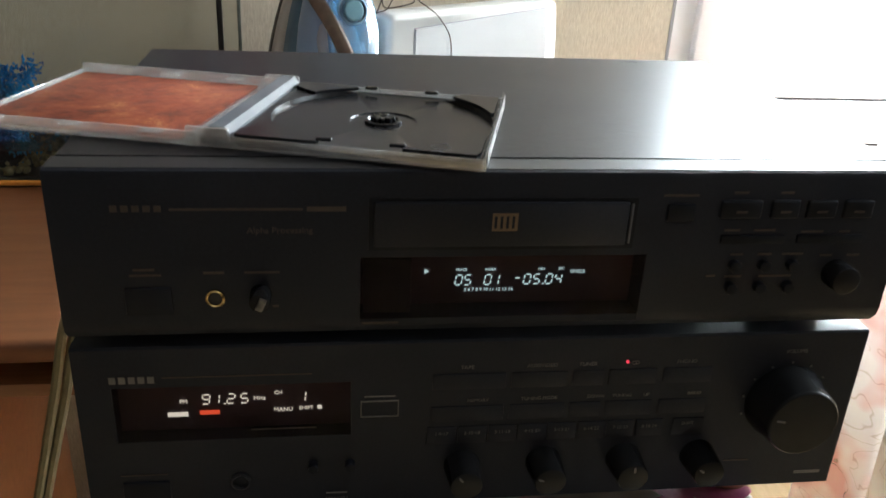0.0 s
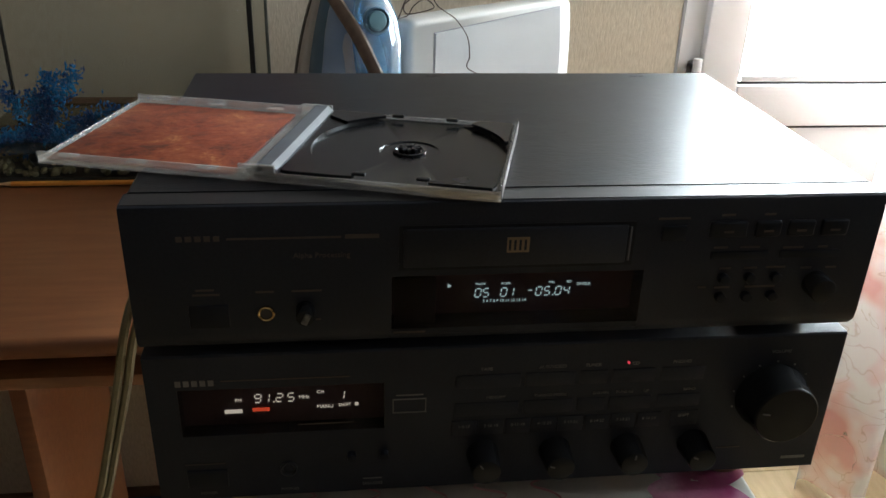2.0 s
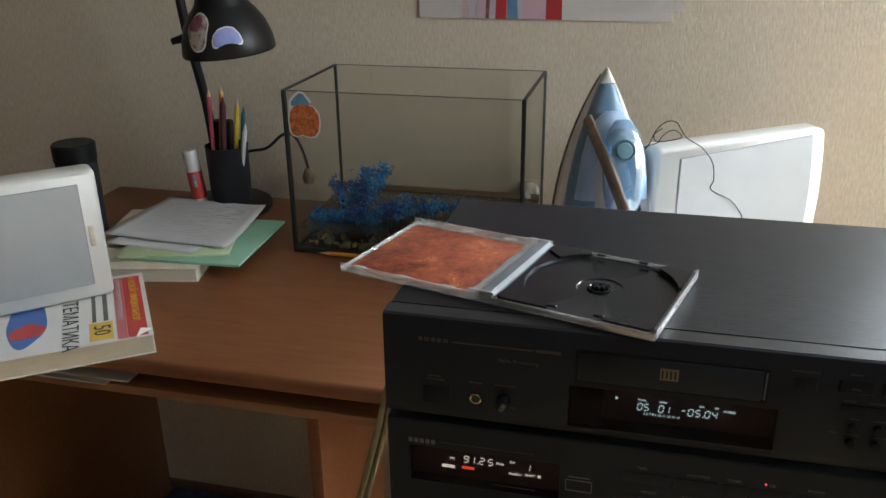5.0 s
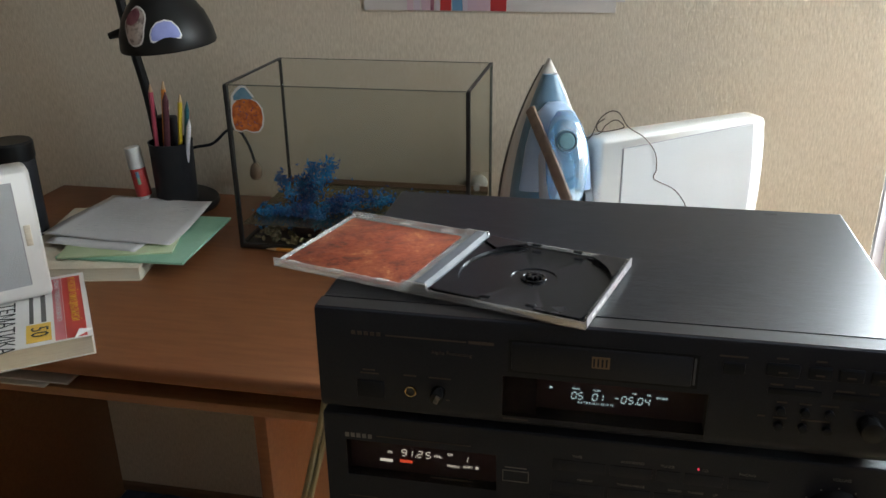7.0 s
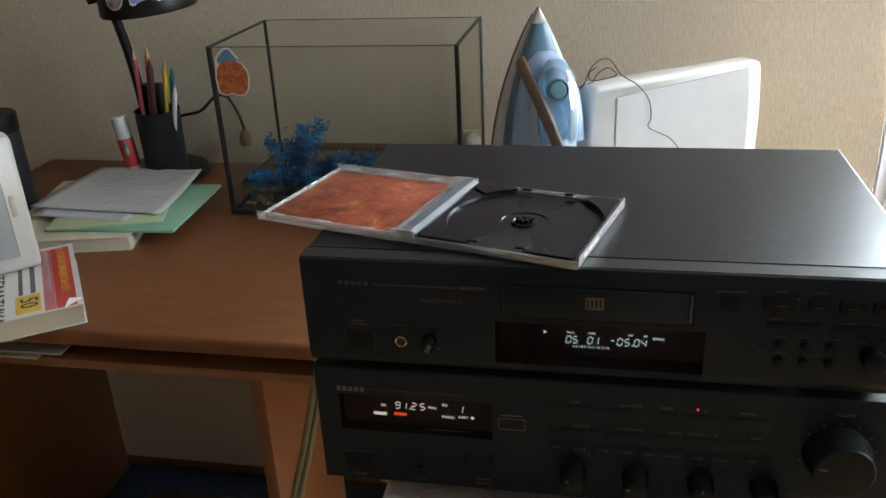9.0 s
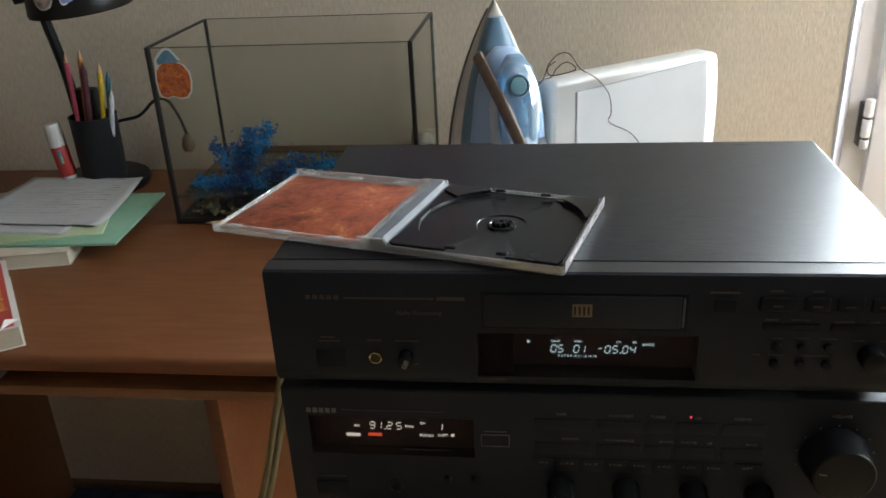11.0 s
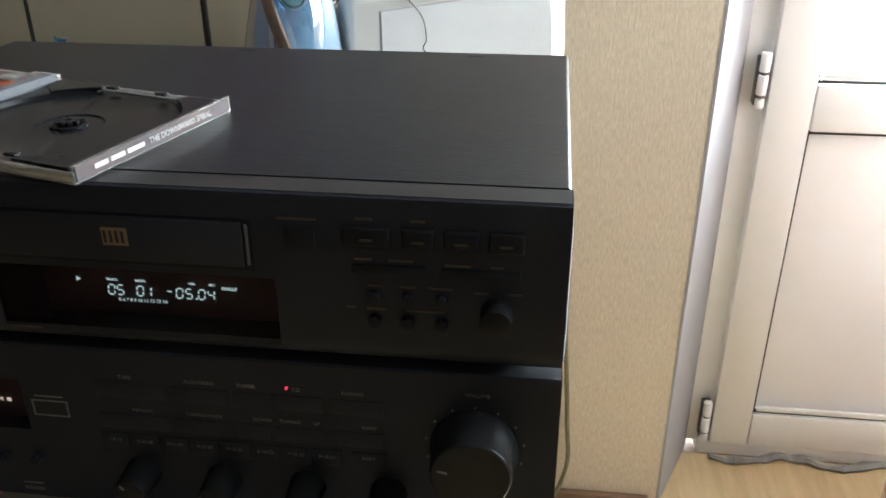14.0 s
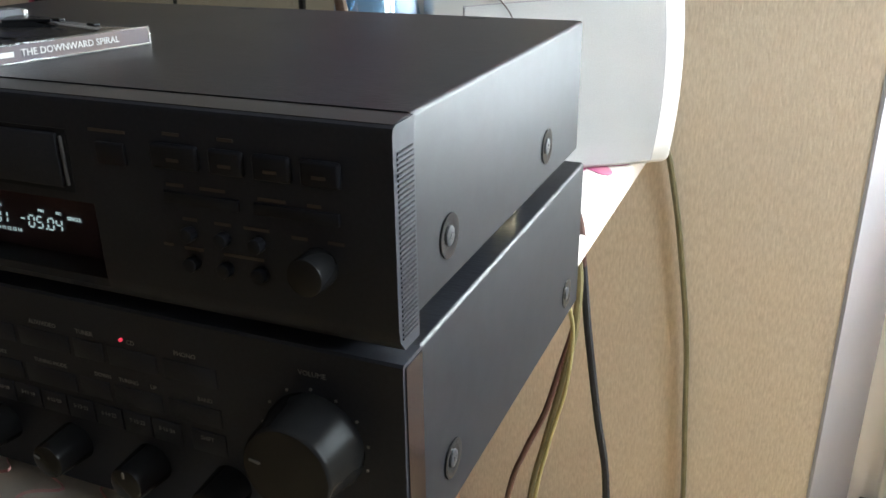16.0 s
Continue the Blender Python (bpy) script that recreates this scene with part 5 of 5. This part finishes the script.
def sheet(name, label, corners, z, lift, material):
    """A thin sheet with slightly curled corners."""
    bm = bmesh.new()
    n = 14
    a, b, c, d = [Vector((x, y, 0)) for x, y in corners]
    grid = []
    for i in range(n + 1):
        row = []
        for j in range(n + 1):
            u, v = i / n, j / n
            p = a.lerp(b, u).lerp(d.lerp(c, u), v)
            p.z = z + lift * ((u - 0.5) ** 4 + (v - 0.5) ** 4) * 8 * (0.5 + 0.5 * math.sin(3 * u + 5 * v)) + 0.0004 * math.sin(9 * u + 4 * v)
            row.append(bm.verts.new(p))
        grid.append(row)
    for r0, r1 in zip(grid, grid[1:]):
        for j in range(n):
            bm.faces.new((r0[j], r1[j], r1[j + 1], r0[j + 1]))
    bmesh.ops.recalc_face_normals(bm, faces=bm.faces)
    ob = single(name, bm, material, label, "paper", angle=180, at=(a.x, a.y, z))
    so = ob.modifiers.new("thickness", "SOLIDIFY")
    so.thickness, so.offset = 0.0004, 1.0
    return ob


sheet("paper_sheet", "white sheet of handwriting on top of the notebooks", [(-0.672, 0.563), (-0.442, 0.550), (-0.463, 0.745), (-0.667, 0.765)], 0.7862, 0.006, M_PAPER)
sheet("paper_sheet", "white sheet sticking out of the paper pile", [(-0.649, 0.536), (-0.487, 0.525), (-0.482, 0.71), (-0.655, 0.73)], 0.7857, 0.0, M_PAPER)
rn = random.Random(8)
ink = bmesh.new()
for k in range(16):
    y = 0.59 + 0.0105 * k
    x = -0.640
    while x < -0.49:
        w = rn.uniform(0.006, 0.018)
        if rn.random() < 0.8:
            box(ink, x, x + w, y, y + 0.0011, 0.7889, 0.7893)
        x += w + rn.uniform(0.003, 0.006)
single("handwriting", ink, mat("pale_ink", (0.60, 0.60, 0.63), 0.8, second=(0.66, 0.66, 0.67), scale=60), "faint lines of pen writing on the sheet", "writing", "stuff")
sheet("paper_sheet", "lilac-grey sheet lying behind the pile", [(-0.66, 0.79), (-0.60, 0.77), (-0.59, 0.84), (-0.66, 0.85)], 0.7578, 0.0, M_P_LILAC)
for k, (x0, x1) in enumerate(((-0.68, -0.47), (-0.64, -0.44))):
    single("paper_sheet", B(x0, x1, 0.256 + 0.006 * k, 0.44, 0.7115 + 0.004 * k, 0.714 + 0.004 * k, bev=0.0004), M_PAPER, "loose papers in the slot under the desktop", "paper")


def exam_book():
    m = pose(-0.402, 0.278, 0.7565, 0, 0, -54)
    # local x runs along the cover's upper edge (reading direction), local -y down the cover
    b = thing("exercise_book", label="white mathematics exercise book with red and yellow bands, corner curled", category="book", m=m, local=True)
    W, D, hgt = 0.213, 0.20, 0.026
    part("page_block", B(-W + 0.002, -0.002, -D + 0.002, -0.002, 0.001, hgt - 0.001), M_PAGES, b)
    part("back_cover", B(-W, 0, -D, 0, 0, 0.0009), M_COVER, b)
    cov = part("front_cover", B(-W, 0, -D, 0, hgt - 0.0009, hgt), M_COVER, b)
    z = hgt
    top = lambda x, y: Matrix.Translation((x, y, z + 0.0006))
    part("red_band", B(-W + 0.01, -0.004, -0.030, -0.006, z, z + 0.0003), M_COVER_RED, cov, "red title band")
    part("pink_band", B(-W + 0.01, -0.004, -0.043, -0.0305, z, z + 0.0003), M_COVER_PINK, cov, "pink title band")
    part("yellow_patch", B(-0.062, -0.010, -0.076, -0.047, z, z + 0.0003), M_YELLOW, cov, "yellow patch")
    lettering("К НОВОЙ ОФИЦИАЛЬНОЙ", 0.0135, top(-W + 0.014, -0.018), M_YELLOW, cov, squeeze=0.85)
    lettering("ДЕМОНСТРАЦИОННОЙ ВЕРСИИ ОГЭ", 0.0085, top(-W + 0.014, -0.037), M_INK_W, cov, squeeze=0.9)
    lettering("50", 0.030, top(-0.053, -0.0615), M_INK, cov, squeeze=1.0)
    lettering("МАТЕМАТИКА", 0.027, top(-0.186, -0.100), M_INK, cov, squeeze=1.0)
    part("printed_line", B(-0.19, -0.066, -0.058, -0.052, z, z + 0.0003), M_PRINT_W, cov)
    part("printed_line", B(-0.17, -0.066, -0.072, -0.067, z, z + 0.0003), M_PRINT_W, cov)
    part("blue_picture", prism(bmesh.new(), [(u - 0.10, v - 0.152) for u, v in blob(30, 0.07, 0.026, 0.08, 3)], lambda u, v, w: Vector((u, v, z + w)), 0.0004), M_BLUE_INK, cov)
    part("red_picture", prism(bmesh.new(), [(u - 0.07, v - 0.150) for u, v in blob(30, 0.022, 0.020, 0.1, 5)], lambda u, v, w: Vector((u, v, z + 0.0004 + w)), 0.0003), M_COVER_RED, cov)
    curl = bmesh.new()
    rings(curl, [[Vector((-0.018, 0.000, z + 0.0005)), Vector((0.0005, -0.022, z + 0.0005)), Vector((-0.013, -0.015, z + 0.006))], [Vector((-0.017, 0.001, z + 0.0012)), Vector((0.001, -0.021, z + 0.0012)), Vector((-0.012, -0.014, z + 0.0070))]])
    part("curled_corner", curl, M_COVER, cov)


exam_book()


# ---- two speakers ----
def speaker(m, w, h, d, label, wire):
    s = thing("loudspeaker", label=label, category="speaker", m=m, local=True)
    r = 0.009
    body = bmesh.new()
    loops = []
    for y, k, e in ((0.0, 0.90, 0.010), (0.004, 1.0, 0.003), (0.012, 1.0, 0.0), (0.035, 1.0, 0.0), (d * 0.6, 0.93, 0.004), (d, 0.80, 0.012)):
        lp = []
        for cx, cz, a0 in ((w - r, h - r, 0), (r, h - r, 90), (r, r, 180), (w - r, r, 270)):
            for q in range(5):
                a = radians(a0 + 22.5 * q)
                x, zz = cx + (r - e * 0.3) * math.cos(a), cz + (r - e * 0.3) * math.sin(a)
                if y > 0.03:
                    x = w / 2 + (x - w / 2) * k
                    zz = zz * k if zz > h / 2 else zz
                elif y < 0.004:
                    x, zz = w / 2 + (x - w / 2) * 0.99, h / 2 + (zz - h / 2) * 0.985
                lp.append(Vector((x, y, max(zz, 0.0003))))
        if wire:
            rim = [lp[0].lerp(lp[-1], k / 8) for k in range(1, 8)][::-1]
            lp = lp + rim
            for v in lp:
                if v.x > w * 0.8:
                    t = min(max(v.z / h, 0), 1)
                    v.x += 0.034 * t * (1 - t)
        loops.append(lp)
    rings(body, loops)
    part("cabinet", body, M_WHITE, s, "white plastic cabinet with rounded edges", angle=50)
    bow = [(w - 0.026 + (0.034 * t * (1 - t) if wire else 0), (0.006 + (h - 0.015) * t) if wire else 0.022 + (h - 0.040) * t) for t in [k / 10 for k in range(11)]]
    low = 0.006 if wire else 0.022
    face = [(0.036, low)] + bow + [(0.036, h - 0.018)]
    part("grille", prism(bmesh.new(), face, lambda a, b, q: Vector((a, q - 0.0022, b)), 0.0042), M_GRILLE, s, "pale grey perforated grille")
    wide = [(0.0345, low - 0.0015)] + [(a + 0.0015, b) for a, b in bow] + [(0.0345, h - 0.0165)]
    wide[-2] = (wide[-2][0], wide[-2][1] + 0.0015)
    seam = prism(bmesh.new(), wide, lambda a, b, q: Vector((a, q - 0.0006, b)), 0.0016)
    part("grille_gap", seam, M_PLASTER, s)
    if not wire:
        part("badge", B(w - 0.021, w - 0.013, -0.0008, 0.001, h * 0.42, h * 0.58, bev=0.0006), M_PAGES, s, "small pale badge")
    if wire:
        part("port", lathe(bmesh.new(), [(0.045, 0.0), (0.044, 0.006), (0.036, 0.012), (0.028, 0.008)], m=pose(0.004, 0.055, h * 0.54, 0, -90, 0), seg=36), M_GRILLE, s, "round grey side port")
    return s


speaker(pose(0.204, 0.576, 0.7704, 0, 0, 35.5), 0.288, 0.207, 0.105, "white loudspeaker with a grey grille, turned aside, on the table", True)
speaker(pose(-0.732, 0.166, 0.7832, 0, 0, 44.5), 0.297, 0.182, 0.10, "white loudspeaker with a grey grille, standing on the exercise book", False)
M_WIRE = mat("dark_brown_wire", (0.045, 0.025, 0.018), 0.5, second=(0.07, 0.04, 0.03), scale=90)
wire = thing("thin_wire", (0.24, 0.63, 0.98), "thin brown wire looped over the speaker", "wire")
part("strand", T([(0.181, 0.60, 0.966), (0.190, 0.60, 0.978), (0.198, 0.60, 0.998), (0.211, 0.60, 1.010), (0.224, 0.60, 1.009), (0.236, 0.598, 0.992), (0.246, 0.598, 0.985), (0.261, 0.610, 0.973), (0.277, 0.621, 0.950), (0.281, 0.624, 0.925), (0.279, 0.623, 0.911), (0.308, 0.643, 0.891), (0.324, 0.655, 0.870), (0.330, 0.659, 0.854), (0.342, 0.667, 0.800)], 0.0008, 6), M_WIRE, wire)
part("strand", T([(0.178, 0.602, 0.970), (0.192, 0.602, 0.976), (0.201, 0.602, 0.980), (0.208, 0.602, 0.991), (0.221, 0.60, 0.999), (0.232, 0.60, 0.990), (0.218, 0.602, 0.984), (0.199, 0.60, 0.982), (0.196, 0.60, 0.992), (0.206, 0.602, 1.000)], 0.0008, 6), M_WIRE, wire)
can = thing("black_canister", (-0.725, 0.60, 0.757), "black cylindrical canister standing behind the speaker", "canister")
part("body", C((-0.725, 0.60, 0.757), (-0.725, 0.60, 0.90), 0.033, bev=0.002), M_DARK, can)
part("lid", lathe(bmesh.new(), [(0.0335, 0.901), (0.0345, 0.904), (0.0345, 0.928), (0.032, 0.931), (0.02, 0.930)], (-0.725, 0.60, 0), 32), M_LAMP, can)


# ---- iron ----
M_IRON_S = mat("pale_blue_plastic", (0.30, 0.42, 0.60), 0.3, second=(0.34, 0.46, 0.64), scale=20, spec=0.5)
M_IRON_D = mat("dark_blue_plastic", (0.02, 0.035, 0.07), 0.4, second=(0.03, 0.045, 0.08), scale=30)


def iron():
    # local: z up along the sole, +y away from the sole towards the handle, x across
    m = Matrix.Translation((0.123, 0.635, 0.7705)) @ Matrix(((0.97, 0.243, 0, 0), (0.243, -0.97, 0, 0), (0, 0, 1, 0), (0, 0, 0, 1)))
    ir = thing("steam_iron", label="blue and white steam iron standing on its heel, cord wrapped round", category="iron", m=m, local=True)
    Lh = 0.306

    def half(z):
        t = min(max(z / Lh, 0), 1)
        return 0.070 * (1 - max(0.0, (t - 0.12) / 0.88) ** 2.2) ** 0.95 * (0.90 + 0.1 * min(1, t / 0.1))

    def ring_at(z, k, y0, y1, n=20, power=0.7):
        w = max(half(z) * k, 0.0012)
        out = []
        for i in range(n):
            a = math.pi * i / (n - 1)
            out.append(Vector((w * math.cos(a), y0 + (y1 - y0) * max(math.sin(a), 0) ** power, z)))
        return out + [Vector((-w * 0.9, y0 - 0.0001, z)), Vector((w * 0.9, y0 - 0.0001, z))]

    zs = [0.004 + (Lh - 0.004) * i / 26 for i in range(27)]
    part("soleplate", rings(bmesh.new(), [ring_at(z, 1.0, 0.0, 0.009, power=0.25) for z in zs[:-1]]), M_SOLE, ir, "dark metal soleplate", angle=50)
    part("skirt", rings(bmesh.new(), [ring_at(max(z - 0.001, 0.003), 0.975, 0.0094, 0.032 - 0.012 * z / Lh, power=0.35) for z in zs]), M_SKIRT, ir, "cream plastic skirt", angle=50)
    hs = lambda z: 0.078 - 0.045 * (max(z - 0.06, 0) / 0.22) ** 1.4
    part("body", rings(bmesh.new(), [ring_at(z, 0.80, 0.018, hs(z), power=0.55) for z in [0.002 + 0.284 * i / 24 for i in range(25)]]), M_IRON_B, ir, "grey-blue translucent body", angle=50)
    part("heel", rings(bmesh.new(), [[Vector((x * k, 0.010 + (y - 0.010) * k, z)) for x, y in ((0.054, 0.010), (0.056, 0.05), (0.045, 0.095), (0.025, 0.122), (-0.025, 0.122), (-0.045, 0.095), (-0.056, 0.05), (-0.054, 0.010))] for z, k in ((0.0, 0.95), (0.003, 1.0), (0.014, 1.0), (0.020, 0.9))]), M_IRON_W, ir, "white heel stand")
    hd = bmesh.new()
    loops = []
    for z, yc, rx, ry in ((0.012, 0.100, 0.030, 0.021), (0.05, 0.110, 0.028, 0.0185), (0.095, 0.114, 0.026, 0.017), (0.135, 0.112, 0.024, 0.0175), (0.170, 0.102, 0.024, 0.020), (0.198, 0.082, 0.024, 0.024), (0.222, 0.058, 0.018, 0.020)):
        loops.append([Vector((rx * math.cos(2 * math.pi * i / 24), yc + ry * math.sin(2 * math.pi * i / 24), z)) for i in range(24)])
    rings(hd, loops)
    part("handle", hd, M_IRON_W, ir, "pale lilac-white handle", angle=60)
    sh = bmesh.new()
    rings(sh, [[Vector((0.004 + rx * math.cos(2 * math.pi * i / 28), yc + ry * math.sin(2 * math.pi * i / 28), z)) for i in range(28)] for z, yc, rx, ry in ((0.136, 0.070, 0.050, 0.012), (0.166, 0.074, 0.047, 0.022), (0.196, 0.072, 0.043, 0.026), (0.221, 0.066, 0.036, 0.026), (0.241, 0.058, 0.025, 0.022), (0.252, 0.050, 0.012, 0.012))])
    part("front_shoulder", sh, M_IRON_S, ir, "pale blue shoulder under the handle", angle=60)
    tk = bmesh.new()
    loops = []
    for z, yc, rx, ry in ((0.134, 0.120, 0.017, 0.012), (0.144, 0.123, 0.0225, 0.0165), (0.166, 0.123, 0.0265, 0.0175), (0.196, 0.118, 0.0280, 0.0185), (0.221, 0.110, 0.0255, 0.020), (0.238, 0.101, 0.020, 0.018), (0.250, 0.092, 0.010, 0.009)):
        loops.append([Vector((0.009 + rx * math.cos(2 * math.pi * i / 24), yc + ry * math.sin(2 * math.pi * i / 24), z)) for i in range(24)])
    part("water_tank", rings(tk, loops), M_TANK, ir, "clear blue water tank", angle=60)
    part("handle_slot", B(0.016, 0.0225, 0.122, 0.1345, 0.04, 0.112, bev=0.002), M_IRON_D, ir, "dark blue slot in the handle")
    part("handle_cheek", B(0.0235, 0.034, 0.104, 0.132, 0.03, 0.116, bev=0.004, seg=3), M_IRON_W, ir)
    dl = part("dial", lathe(bmesh.new(), [(0.0108, 0.0), (0.0108, 0.003), (0.0092, 0.0045), (0.003, 0.005)], m=pose(0.006, 0.127, 0.220, -75, 0, 0), seg=28), M_DIAL, ir, "round grey steam dial")
    part("dial_ring", lathe(bmesh.new(), [(0.0150, -0.001), (0.0150, 0.003), (0.0132, 0.004), (0.0130, 0.0)], m=pose(0.006, 0.127, 0.220, -75, 0, 0), seg=28), M_IRON_B, ir)
    for x in (-0.010, 0.006):
        part("spray_button", B(x - 0.007, x + 0.007, 0.118, 0.138, 0.075, 0.106, bev=0.004), M_IRON_W, ir, "pale push button")
    part("cord", T([(-0.030, 0.051, 0.244), (-0.025, 0.095, 0.227), (-0.018, 0.131, 0.208), (-0.007, 0.152, 0.179), (0.005, 0.164, 0.145), (0.016, 0.162, 0.090), (0.021, 0.143, 0.030)], 0.0078, 10, flat=0.45), M_CORD, ir, "brown fabric cord wrapped round the body")


iron()

# ---- poster on the wall ----
po = thing("wall_poster", (-0.01, 0.8985, 1.105), "pale abstract print with red, blue and pink stripes on wallpaper", "poster")
part("sheet", B(-0.2145, 0.210, 0.8972, 0.8996, 1.103, 1.56), M_POSTER, po)
for x0, x1, mt in ((-0.148, -0.138, M_P_PINK), (-0.136, -0.125, M_P_LILAC), (-0.124, -0.108, M_P_PINK), (-0.107, -0.101, M_MAROON), (-0.098, -0.092, M_P_LILAC), (-0.0895, -0.071, M_P_RED), (-0.0705, -0.053, M_P_BLUE), (-0.0525, -0.045, M_P_LILAC), (-0.044, -0.006, M_P_PINK), (-0.0055, 0.0225, M_P_RED)):
    st = bmesh.new()
    rn2 = random.Random(int(x0 * 1000))
    n = 14
    left = [(x0 + 0.0095 + rn2.uniform(-0.0012, 0.0012), 1.1035 + 0.45 * i / n) for i in range(n + 1)]
    right = [(x1 + 0.0095 + rn2.uniform(-0.0012, 0.0012), 1.1035 + 0.45 * i / n) for i in range(n, -1, -1)]
    part("painted_stripe", prism(st, left + right, lambda u, v, w: Vector((u, 0.8970 - w, v)), 0.0003), mt, po)
tp = thing("sticky_tape", (0.24, 0.8985, 1.5), "strip of clear tape at the print's edge", "tape")
part("strip", B(0.211, 0.224, 0.8978, 0.8995, 1.12, 1.5), M_POSTER, tp)

# ---- cables ----
for name, label, pts, r, mt in (
        ("cable", "olive transparent cable hanging beside the audio units", [(-0.004, 0.30, 0.93), (-0.018, 0.20, 0.905), (-0.044, 0.152, 0.845), (-0.062, 0.15, 0.775), (-0.084, 0.15, 0.69), (-0.108, 0.15, 0.60), (-0.125, 0.16, 0.45), (-0.12, 0.20, 0.25), (-0.09, 0.26, 0.04), (-0.02, 0.34, 0.012)], 0.0036, M_OLIVE),
        ("cable", "olive transparent cable hanging beside the audio units", [(0.0, 0.305, 0.925), (-0.013, 0.205, 0.895), (-0.039, 0.154, 0.835), (-0.056, 0.152, 0.770), (-0.078, 0.152, 0.69), (-0.101, 0.152, 0.60), (-0.118, 0.165, 0.45), (-0.112, 0.20, 0.25), (-0.08, 0.25, 0.04), (-0.01, 0.33, 0.012)], 0.0036, M_OLIVE),
        ("cable", "dark cable hanging against the wallpaper", [(0.36, 0.87, 0.776), (0.398, 0.884, 0.770), (0.416, 0.887, 0.745), (0.434, 0.889, 0.67), (0.449, 0.889, 0.59), (0.468, 0.889, 0.463), (0.478, 0.889, 0.34), (0.489, 0.889, 0.19), (0.492, 0.88, 0.08), (0.44, 0.84, 0.008), (0.30, 0.80, 0.006)], 0.0042, M_OLIVE),
        ("cable", "black cable hanging behind the receiver", [(0.378, 0.30, 0.835), (0.388, 0.38, 0.845), (0.390, 0.47, 0.80), (0.395, 0.50, 0.735), (0.405, 0.50, 0.657), (0.420, 0.50, 0.56), (0.435, 0.50, 0.467), (0.440, 0.51, 0.25), (0.408, 0.55, 0.012)], 0.0043, M_CABLE),
        ("cable", "black cable hanging behind the receiver", [(0.373, 0.30, 0.85), (0.388, 0.36, 0.855), (0.396, 0.46, 0.80), (0.396, 0.50, 0.73), (0.389, 0.505, 0.66), (0.378, 0.50, 0.61), (0.363, 0.50, 0.55), (0.344, 0.50, 0.50), (0.324, 0.50, 0.432), (0.298, 0.51, 0.25), (0.278, 0.55, 0.012)], 0.0035, M_MARCABLE),
        ("cable", "olive cable hanging behind the receiver", [(0.368, 0.30, 0.81), (0.382, 0.42, 0.80), (0.394, 0.485, 0.74), (0.394, 0.49, 0.67), (0.386, 0.485, 0.61), (0.370, 0.485, 0.53), (0.354, 0.485, 0.441), (0.338, 0.50, 0.25), (0.308, 0.55, 0.012)], 0.0042, M_OLIVE),
        ("cable", "yellow cable behind the receiver", [(0.358, 0.30, 0.82), (0.381, 0.33, 0.815), (0.392, 0.43, 0.745), (0.396, 0.455, 0.70), (0.395, 0.475, 0.66), (0.390, 0.478, 0.60), (0.375, 0.478, 0.53), (0.360, 0.478, 0.44), (0.344, 0.495, 0.25), (0.318, 0.54, 0.012)], 0.0022, M_YELLOWC)):
    single(name, T(pts, r, 8, 8), mt, label, "cable", at=pts[-1])

# ---- floor things ----
rug = thing("rug", (-0.40, 0.45, 0), "brown patterned rug with a dark blue border, under the desk", "rug")
part("carpet", B(-0.745, -0.06, -0.30, 0.805, 0.0005, 0.012, bev=0.004), M_RUG, rug)
bd = bmesh.new()
box(bd, -0.84, -0.7455, -0.40, 0.88, 0.0005, 0.014, 0.005)
box(bd, -0.745, -0.06, 0.8055, 0.88, 0.0005, 0.014, 0.005)
part("border", bd, M_RUG_B, rug, "dark blue border")
foil = bmesh.new()
rn3 = random.Random(4)
loops = []
for i in range(40):
    x = 0.785 + 0.62 * i / 39
    h = 0.004 + 0.007 * rn3.random()
    w = 0.006 + 0.008 * rn3.random()
    yy = 1.048 - 0.012 * math.sin(i * 0.5)
    loops.append([Vector((x, yy + w * math.cos(a) , max(0.0005, h * (0.8 + math.sin(a) * 0.9)))) for a in (-0.9, 0.3, 1.2, 2.0, 3.0, 4.0)])
single("draught_strip", rings(foil, loops), M_DEBRIS, "crumpled grey sealing film along the door's threshold", "film")
part("threshold", B(0.76, 1.54, 1.060, 1.12, 0.0, 0.0405, bev=0.004), M_UPVC, bpy.data.objects["door_1"], "white threshold strip")

# ---- floor planks ----
PW, PL = 0.194, 1.29
plank_meshes = {}


def plank_mesh(length, width):
    """One board cut to size; alike boards share one mesh."""
    key = (round(length, 3), round(width, 3))
    if key not in plank_meshes:
        bm = B(0, length - 0.0015, 0, width - 0.0015, -0.012, 0.0, bev=0.0008, seg=1)
        me = bpy.data.meshes.new("plank")
        bm.to_mesh(me)
        bm.free()
        me.materials.append(M_OAK)
        plank_meshes[key] = me
    return plank_meshes[key]


for row in range(24):
    y = YS + PW * row
    wide = min(PW, 1.06 - y)
    x = XW - PL * ((row * 0.37) % 1)
    while wide > 0.02 and x < XE:
        x0, x1 = max(x, XW), min(x + PL, XE)
        if x1 - x0 > 0.03:
            ob = new("plank", plank_mesh(x1 - x0, wide))
            ob.parent = floor
            ob.location = (x0, y, 0)
        x += PL

plug = thing("wall_plug", (-0.02, 0.893, 0.80), "small white plug in the wall behind the aquarium", "plug")
part("socket", B(-0.030, 0.006, 0.8955, 0.8998, 0.785, 0.822, bev=0.002), M_WALL, plug)
part("body", lathe(bmesh.new(), [(0.014, 0.0), (0.0155, 0.004), (0.0135, 0.022), (0.008, 0.034), (0.004, 0.036)], m=pose(-0.012, 0.895, 0.803, 90, 0, 0), seg=20), M_WHITE, plug)
